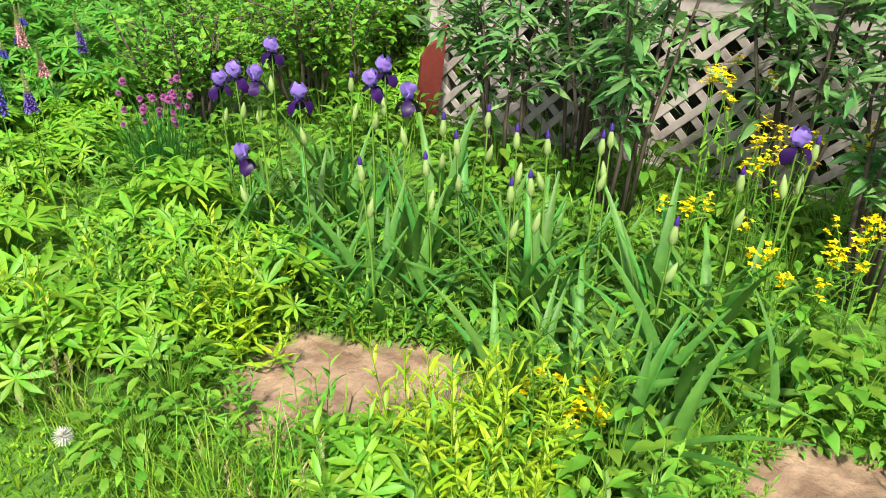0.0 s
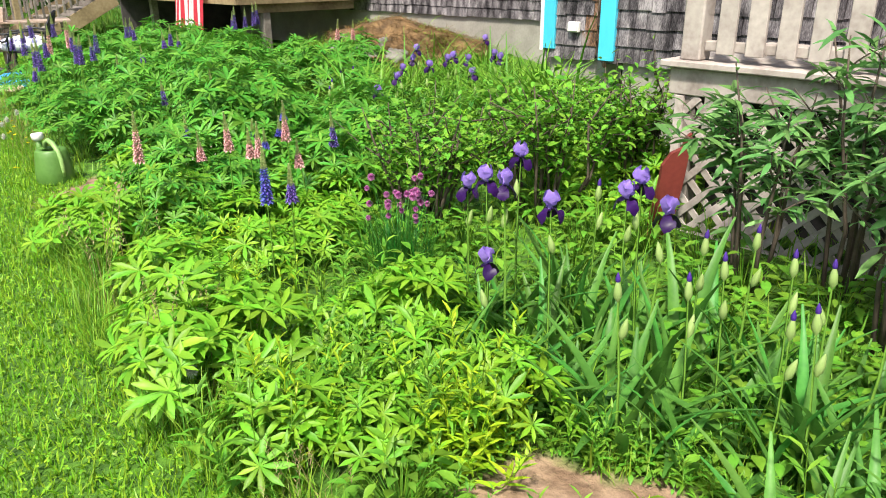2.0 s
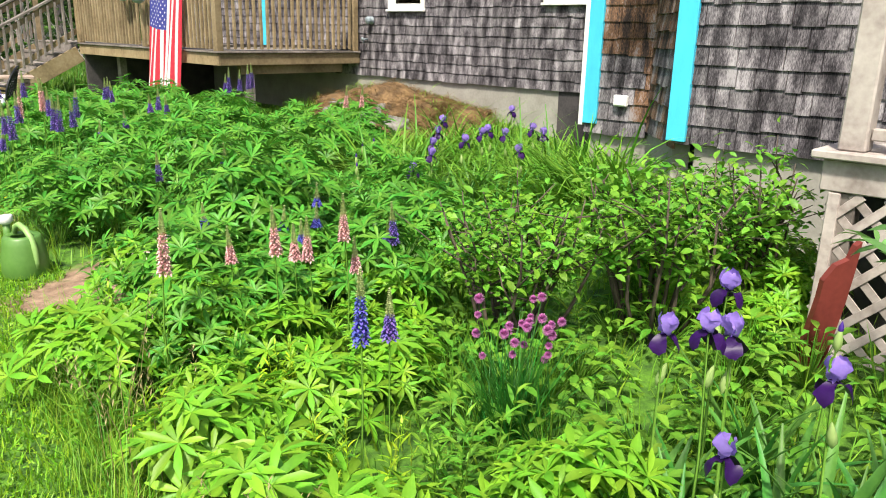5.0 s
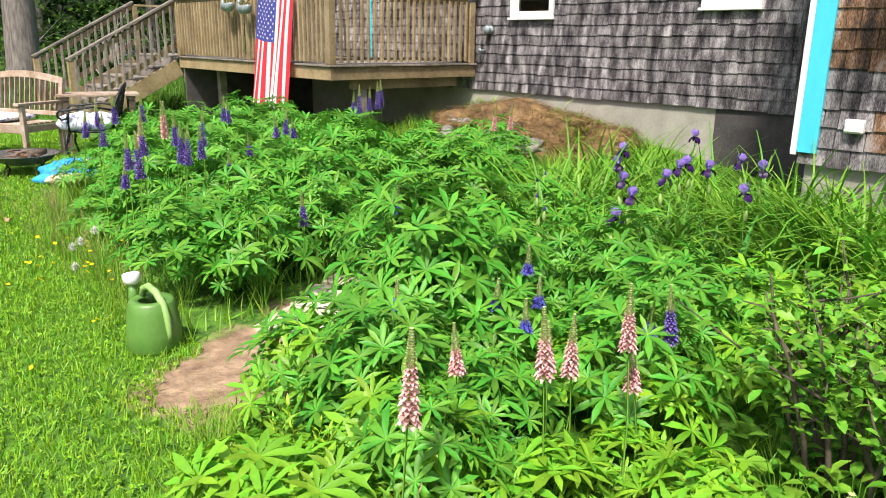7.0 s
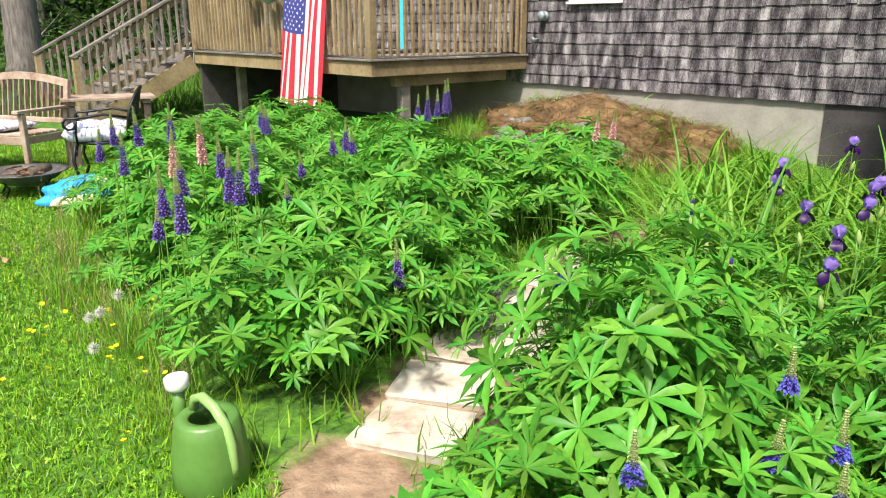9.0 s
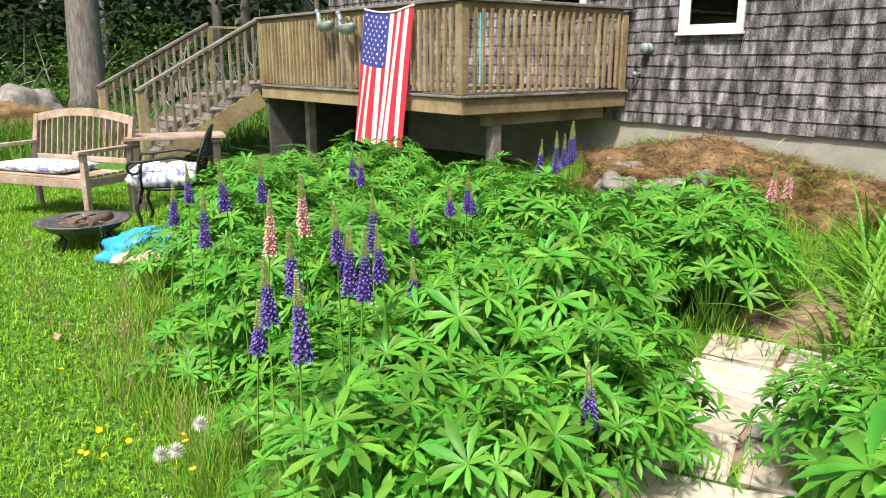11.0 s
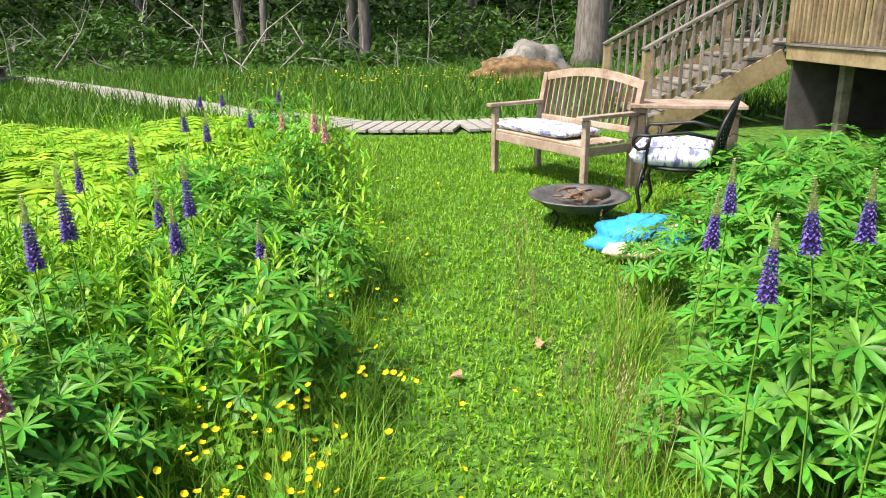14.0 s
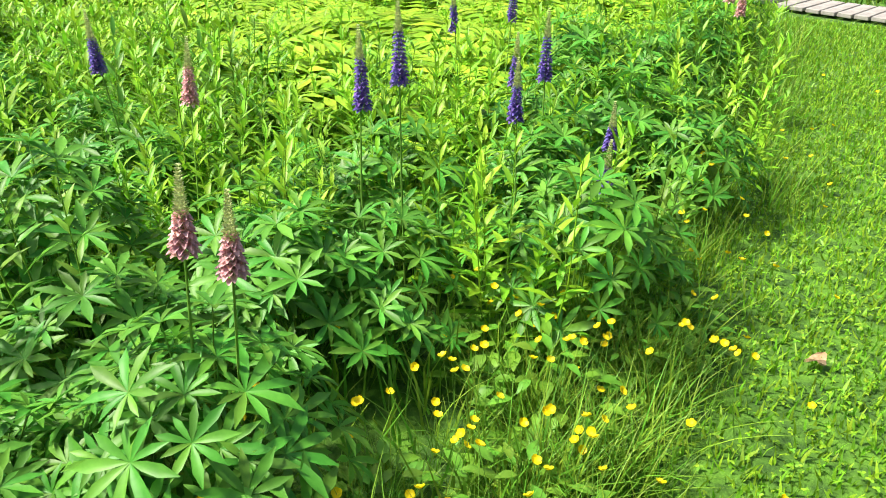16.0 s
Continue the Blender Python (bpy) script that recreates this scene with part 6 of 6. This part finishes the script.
def build_dandelions():
    rng = np.random.default_rng(51)
    n = 90
    acc = Acc()
    v, f = leaf(0.028, 0.006, 2, 0.0, 0.2, 0.85, 0.15)
    i = np.arange(n) + 0.5
    for a, b in zip(np.arccos(1 - 2 * i / n), 4.8 * i):
        acc.add(v @ (rot("z", b) @ rot("y", a - math.pi / 2)).T, f)
    puff = acc.mesh("seed_head", M_WHITE_FLUFF)
    stem = stalk_mesh("stem", 1.0, 0.003, M_STEM, 0.01)
    for x, y, z in ((-1.885, 8.2, 0.37), (-1.98, 8.15, 0.33), (-2.0, 8.25, 0.28), (-2.62, 3.55, 0.22), (-2.72, 2.75, 0.12), (-2.05, 8.05, 0.22)):
        g = gz(x, y)
        t = thing("dandelion_clock", "white fluffy dandelion seed head on a stalk", "dandelion", pose(x, y, g), group="dandelion clocks")
        s = mesh_part("stem", stem, t)
        s.scale = (1, 1, z - g)
        mesh_part("seed_head", puff, t, Matrix.Translation((0, 0, z - g)))


build_dandelions()


# ---- shrubs ----
def shrub(name, label, x, y, H, R, seed, leaf_l, leaf_w, mat, n_leaf, bare, stems=12, tall=False):
    rng = np.random.default_rng(seed)
    g = gz(x, y)
    s = thing(name, label, "shrub", pose(x, y, g - 0.01), group=name + "s")
    acc = Acc()
    tips = []
    for k in range(stems):
        az, r = rng.uniform(0, 6.28), R * math.sqrt(rng.random())
        bm = bmesh.new()
        b = Vector((0.35 * r * math.cos(az), 0.35 * r * math.sin(az), 0))
        top = Vector((r * math.cos(az), r * math.sin(az), H * rng.uniform(0.75, 1.05)))
        m1 = b.lerp(top, 0.35) + Vector(rng.normal(0, 0.025, 3))
        m2 = b.lerp(top, 0.7) + Vector(rng.normal(0, 0.03, 3))
        tube(bm, [b, m1, m2, top], [0.011, 0.009, 0.006, 0.003], 6)
        for q in range(3):
            a = m1.lerp(top, rng.uniform(0.1, 0.8))
            e = a + Vector((rng.normal(0, 0.14), rng.normal(0, 0.14), rng.uniform(0.03, 0.24)))
            tube(bm, [a, a.lerp(e, 0.5) + Vector(rng.normal(0, 0.01, 3)), e], [0.005, 0.004, 0.002], 5)
            tips.append((a, e))
        part("branch", bm, M_TWIG, s)
        tips.append((m1, top))
    v, f = leaf(leaf_l, leaf_l * leaf_w, 3, 0.6, 0.3, 0.5)
    for k in range(n_leaf):
        a, e = tips[int(rng.integers(0, len(tips)))]
        p = a.lerp(e, rng.uniform(0.1, 1.05)) + Vector(rng.normal(0, 0.05 if not tall else 0.01, 3))
        if p.z < H * bare:
            continue
        acc.add((v * rng.uniform(0.6, 1.25)) @ (rot("z", rng.uniform(0, 6.28)) @ rot("y", rng.uniform(-0.8, 0.5)) @ rot("x", rng.normal(0, 0.4))).T + np.array(p), f)
    mesh_part("foliage", acc.mesh("foliage", mat), s)


for k, (x, y, h, r, n) in enumerate(((-0.78, 4.46, 0.70, 0.38, 1300), (-0.25, 4.05, 0.78, 0.40, 1900), (0.40, 3.88, 0.76, 0.30, 1300))):
    shrub("rose_bush", "leafy rose bush with bare woody stems below", x, y, h, r, 400 + k, 0.056, 0.62, M_ROSE_LEAF, n, 0.42, 20)
for k, (x, y, h) in enumerate(((-0.6, 2.1, 1.25), (-0.3, 1.5, 1.35), (-0.42, 2.72, 1.0), (-0.3, 0.9, 1.2), (-0.7, 1.1, 1.1), (-0.2, 2.4, 1.15))):
    shrub("tall_shrub", "tall dark-stemmed shrub with long narrow leaves", x, y, h, 0.24, 420 + k, 0.13, 0.26, M_DARK_LEAF, 460, 0.15, 7, True)


# ---- lawn, meadow and woods ----
def blades(rng, xy, hmin, hmax, w, mat, name, label, parent=None, lean=0.45):
    n = len(xy)
    v = np.array([(-0.5, 0, 0), (0.5, 0, 0), (-0.38, 0.10, 0.55), (0.38, 0.10, 0.55), (-0.06, 0.38, 1.0), (0.06, 0.38, 1.0)])
    f = np.array([(0, 1, 3, 2), (2, 3, 5, 4)])
    h = rng.uniform(hmin, hmax, n)
    sc = np.stack((np.full(n, w) * rng.uniform(0.7, 1.3, n), h, h), -1)
    place = np.c_[xy, ground_z(xy[:, 0], xy[:, 1]) - 0.004]
    acc = Acc()
    acc.add(*spread(v, f, place, turns(rng, n, lean), sc))
    ob = new(name, acc.mesh(name, mat))
    tagged(ob, label, "grass", kind="stuff")
    return ob


def field(rng, n, x0, x1, y0, y1, keep):
    xy = np.c_[rng.uniform(x0, x1, n), rng.uniform(y0, y1, n)]
    return xy[keep(xy[:, 0], xy[:, 1])]


def bare(x, y, grow):
    b = np.zeros(len(x), bool)
    for cx, cy, r, sx in SOIL:
        wob = 0.25 * np.sin(7 * x + 3 * y) + 0.2 * np.sin(11 * y - 5 * x)
        b |= ((x - cx) / (r * sx)) ** 2 + ((y - cy) / r) ** 2 < grow + wob
    return b


LE_Y = np.arange(0, 13, 0.1)
LE_X = np.array([lawn_edge(y) for y in LE_Y])


def on_lawn(x, y):
    left = (y > 8.2) & (y < 14.3) & (x < -3.0)
    return (x < np.interp(y, LE_Y, LE_X) + 0.12) & ~left & ~bare(x, y, 0.75)


lrng = np.random.default_rng(77)
blades(lrng, field(lrng, 125000, -5.2, -1.4, 1.5, 9.0, on_lawn), 0.022, 0.058, 0.006, M_LAWN, "lawn_grass", "short bright green lawn grass")
blades(lrng, field(lrng, 70000, -3.2, 0.4, 9.0, 17.0, lambda x, y: (x < np.interp(y, LE_Y, LE_X) + 0.12) & ~((y < 14.3) & (x < -3.0)) & ~((y > 16.3) & (y < 17.3))), 0.02, 0.055, 0.009, M_LAWN, "lawn_grass", "short bright green lawn grass")
blades(lrng, field(lrng, 26000, -3.0, 4.4, 0.2, 12.8, lambda x, y: (x > np.interp(y, LE_Y, LE_X)) & ~bare(x, y, 0.9)), 0.06, 0.22, 0.008, M_TALL, "undergrowth", "rough green grass between the plants", lean=0.5)
blades(lrng, field(lrng, 20000, -9, -2.9, 8.0, 15.0, lambda x, y: x < -2.9), 0.08, 0.30, 0.009, M_TALL, "undergrowth", "rough green grass between the plants", lean=0.5)
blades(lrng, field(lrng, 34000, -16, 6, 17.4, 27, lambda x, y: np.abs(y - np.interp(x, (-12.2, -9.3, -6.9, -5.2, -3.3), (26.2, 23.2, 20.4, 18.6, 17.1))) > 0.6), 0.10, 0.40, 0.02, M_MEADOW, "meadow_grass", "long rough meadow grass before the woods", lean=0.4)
blades(lrng, field(lrng, 9000, -9, -3.2, 14.0, 19.5, lambda x, y: y > 14.6), 0.05, 0.16, 0.014, M_LAWN, "meadow_grass", "long rough meadow grass before the woods", lean=0.4)


def build_clover():
    rng = np.random.default_rng(78)
    xy = field(rng, 26000, -4.6, -1.0, 1.6, 14.0, on_lawn)
    n = len(xy)
    acc = Acc()
    t = Acc()
    v, f = leaf(0.016, 0.015, 2, 0.3, 0.2, 0.6, 0.4)
    for k in range(3):
        t.add(v @ rot("z", 2.094 * k).T, f)
    place = np.c_[xy, ground_z(xy[:, 0], xy[:, 1]) + rng.uniform(0.012, 0.035, n)]
    acc.add(*spread(np.concatenate(t.v), np.concatenate(t.f), place, turns(rng, n, 0.45), rng.uniform(0.35, 0.8, n)))
    tagged(new("clover", acc.mesh("clover", M_LAWN)), "clover leaves among the lawn grass", "clover", kind="stuff")


build_clover()


def build_far_flowers():
    rng = np.random.default_rng(79)
    acc = Acc()
    v, f = leaf(0.05, 0.05, 2, 0.3, 0.2)
    n = 260
    xy = np.c_[rng.uniform(-6, -0.8, n), rng.uniform(19.5, 23.5, n)]
    acc.add(*spread(v, f, np.c_[xy, ground_z(xy[:, 0], xy[:, 1]) + rng.uniform(0.25, 0.42, n)], turns(rng, n, 0.4), rng.uniform(0.5, 1.1, n)))
    tagged(new("meadow_buttercups", acc.mesh("meadow_buttercups", M_YELLOW)), "yellow buttercups far off in the meadow", "buttercups", kind="stuff")


build_far_flowers()


def build_woods():
    rng = np.random.default_rng(90)
    spots = [(2.0, 26.8, 0.42)] + [(x, y, rng.uniform(0.09, 0.22)) for x, y in zip(np.linspace(-32, 24, 34) + rng.uniform(-0.8, 0.8, 34), rng.uniform(29, 40, 34))]
    for k, (x, y, r) in enumerate(spots):
        g = gz(x, y)
        t = thing("tree", "large grey-barked tree at the edge of the woods" if k == 0 else "forest tree with a bare lower trunk and an added crown that darkens the woods", "tree", pose(x, y, g - 0.1), group="trees of the woods")
        bm = bmesh.new()
        h = rng.uniform(9, 13)
        lean = Vector((rng.normal(0, 0.3), rng.normal(0, 0.3), 0))
        tube(bm, [Vector((0, 0, 0)), lean * 0.1 + Vector((0, 0, 0.6)), lean * 0.4 + Vector((0, 0, h * 0.35)), lean * 0.8 + Vector((0, 0, h * 0.7)), lean + Vector((0, 0, h))], [r * 1.35, r, r * 0.85, r * 0.5, 0.03], 12)
        limbs = []
        for q in range(9):
            z = h * rng.uniform(0.22, 0.9)
            a = rng.uniform(0, 6.28)
            L = rng.uniform(1.2, 2.6) * (1.15 - z / h)
            c = lean * (z / h)
            e = c + Vector((L * math.cos(a), L * math.sin(a), z + L * 0.25))
            tube(bm, [c + Vector((0, 0, z)), (c + Vector((0, 0, z))).lerp(e, 0.5) + Vector((0, 0, 0.12)), e], [r * 0.28, r * 0.18, 0.012], 6)
            limbs.append(e)
        part("trunk", bm, M_BARK, t)
        # crowns hang out of view, added to keep sky light off the woods
        n = 900
        acc = Acc()
        v, f = leaf(0.30, 0.17, 2, 0.5, 0.2)
        c = np.array([limbs[int(i)] for i in rng.integers(0, len(limbs), n)]) + rng.normal(0, 0.55, (n, 3)) + np.array((0, 0, h * 0.06))
        c[:, 2] = np.maximum(c[:, 2], 2.4)
        acc.add(*spread(v, f, c, turns(rng, n, 0.8), rng.uniform(0.6, 1.5, n)))
        mesh_part("crown", acc.mesh("crown", M_WOODS_SHADED), t)
    # brush under the trees
    acc = Acc()
    n = 52000
    v, f = leaf(0.24, 0.11, 2, 0.5, 0.2)
    x, y = rng.uniform(-38, 26, n), 28.0 + 11 * rng.random(n) ** 1.3
    top = 0.7 + 0.10 * (y - 28) ** 1.2 + 0.9 * np.sin(0.9 * x + 0.4 * y) * np.sin(0.37 * x - 1.1)
    z = ground_z(x, y) + rng.random(n) ** 0.8 * np.maximum(top, 0.4)
    acc.add(*spread(v, f, np.c_[x, y, z], turns(rng, n, 0.7), rng.uniform(0.5, 1.4, n)))
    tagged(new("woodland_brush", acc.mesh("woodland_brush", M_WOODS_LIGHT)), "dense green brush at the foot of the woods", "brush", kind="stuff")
    # leaves behind the trunks, coloured with the gloom of the woods
    acc = Acc()
    n = 26000
    x, y = rng.uniform(-44, 32, n), rng.uniform(38, 46, n)
    z = ground_z(x, y) + rng.uniform(0.2, 11, n)
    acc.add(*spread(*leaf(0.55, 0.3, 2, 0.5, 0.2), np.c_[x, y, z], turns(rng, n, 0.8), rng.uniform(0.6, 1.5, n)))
    tagged(new("deep_woods", acc.mesh("deep_woods", M_WOODS_SHADED)), "foliage deep in the woods with its shade put into the leaf colour", "woods", kind="stuff")
    bm = bmesh.new()
    for k in range(150):
        x, y = rng.uniform(-26, 12), rng.uniform(26.5, 33)
        g = gz(x, y)
        p = Vector((x, y, g))
        a, up = rng.uniform(0, 6.28), rng.uniform(0.15, 1.4)
        d = Vector((math.cos(a) * math.cos(up), math.sin(a) * math.cos(up), math.sin(up)))
        L = rng.uniform(1.0, 3.0)
        q = p + d * L * 0.5 + Vector(rng.normal(0, 0.15, 3))
        e = p + d * L + Vector(rng.normal(0, 0.3, 3))
        tube(bm, [p, q, e], [0.028, 0.02, 0.006], 5, True, False)
        for j in range(3):
            b = q + Vector(rng.normal(0, 0.5, 3))
            tube(bm, [q, q.lerp(b, 0.5) + Vector((0, 0, 0.08)), b], [0.012, 0.009, 0.003], 4, True, False)
    tagged(part("bare_branches", bm, M_DEAD), "tangle of bare grey branches at the edge of the woods", "branches", kind="stuff")
    # flat wall added behind the trees, forest shade painted into its green
    x0, x1, y = -120, 110, 60
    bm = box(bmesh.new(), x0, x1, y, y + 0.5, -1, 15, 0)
    tagged(part("backdrop", bm, material("shaded_far_woods", ((0.010, 0.018, 0.008), (0.03, 0.05, 0.018)), 1.5, 0.95, 0.0, fine=6)), "flat added wall for the far woods, their shade painted into its colour", "woods", kind="structure")


build_woods()


def build_moss_grass():
    rng = np.random.default_rng(95)
    n = 11000
    bpy.context.view_layer.update()
    m = np.array(MOUND.matrix_world)
    co = np.array([v.co for v in MOUND.data.vertices]) @ m[:3, :3].T + m[:3, 3]
    co = co[co[:, 2] > ground_z(co[:, 0], co[:, 1]) - 0.02]
    p = co[rng.integers(0, len(co), n)] + rng.normal(0, 0.012, (n, 3))
    x, y, z = p.T
    acc = Acc()
    v, f = leaf(0.15, 0.007, 3, 1.2, 0.2, 0.2, 0.2)
    acc.add(*spread(v, f, np.c_[x, y, z], turns(rng, n, 0.25) @ rot("y", -0.5), rng.uniform(0.5, 1.2, n)))
    tagged(new("dry_grass", acc.mesh("dry_grass", M_DRYGRASS)), "dry straw-brown grass on the rock mound", "grass", kind="stuff")
    n = 2600
    p = co[rng.integers(0, len(co), n)] + rng.normal(0, 0.02, (n, 3))
    p = p[np.sin(5.1 * p[:, 0] + 1.0) + np.sin(4.3 * p[:, 1]) + rng.normal(0, 0.5, n) > 0.5]
    n = len(p)
    acc = Acc()
    acc.add(*spread(v, f, p, turns(rng, n, 0.25) @ rot("y", -0.6), rng.uniform(0.7, 1.5, n)))
    tagged(new("mound_grass", acc.mesh("mound_grass", M_TALL)), "green grass growing through the moss of the rock mound", "grass", kind="stuff")
    n = 1500
    x, y = rng.uniform(2.0, 3.3, n), rng.uniform(11.2, 12.0, n)
    acc = Acc()
    acc.add(*spread(v, f, np.c_[x, y, ground_z(x, y)], turns(rng, n, 0.3) @ rot("y", -0.3), rng.uniform(0.5, 1.2, n)))
    tagged(new("dry_grass", acc.mesh("dry_grass", M_DRYGRASS)), "dry straw-brown grass before the deck", "grass", kind="stuff")


build_moss_grass()


def build_litter():
    for x, y, k in ((-2.33, 9.94, 1), (-1.93, 10.25, 2)):
        bm = bmesh.new()
        for q in range(2):
            pts = [(0.035 * math.cos(a) * (1 + 0.3 * math.sin(3 * a)), 0.025 * math.sin(a), 0.012 + 0.012 * math.sin(2 * a + q) + 0.002 * q) for a in (6.283 * j / 12 for j in range(12))]
            vs = [bm.verts.new(p) for p in pts]
            bm.faces.new(vs if q else vs[::-1])
        for j in range(12):
            bm.verts.ensure_lookup_table()
            bm.faces.new((bm.verts[j], bm.verts[(j + 1) % 12], bm.verts[12 + (j + 1) % 12], bm.verts[12 + j]))
        ob = part("fallen_leaf", bm, M_DRYLEAF)
        ob.matrix_world = pose(x, y, gz(x, y) + 0.03, 0, 0, 50 * k)
        tagged(ob, "curled brown dead leaf on the lawn", "leaf", "fallen leaves")


build_litter()


# ---- single shingles of the walls ----
for wall, singles in PENDING:
    for k, dr, pm in singles:
        mesh_part("shingle", shingle_mesh(k, dr), wall, pm)
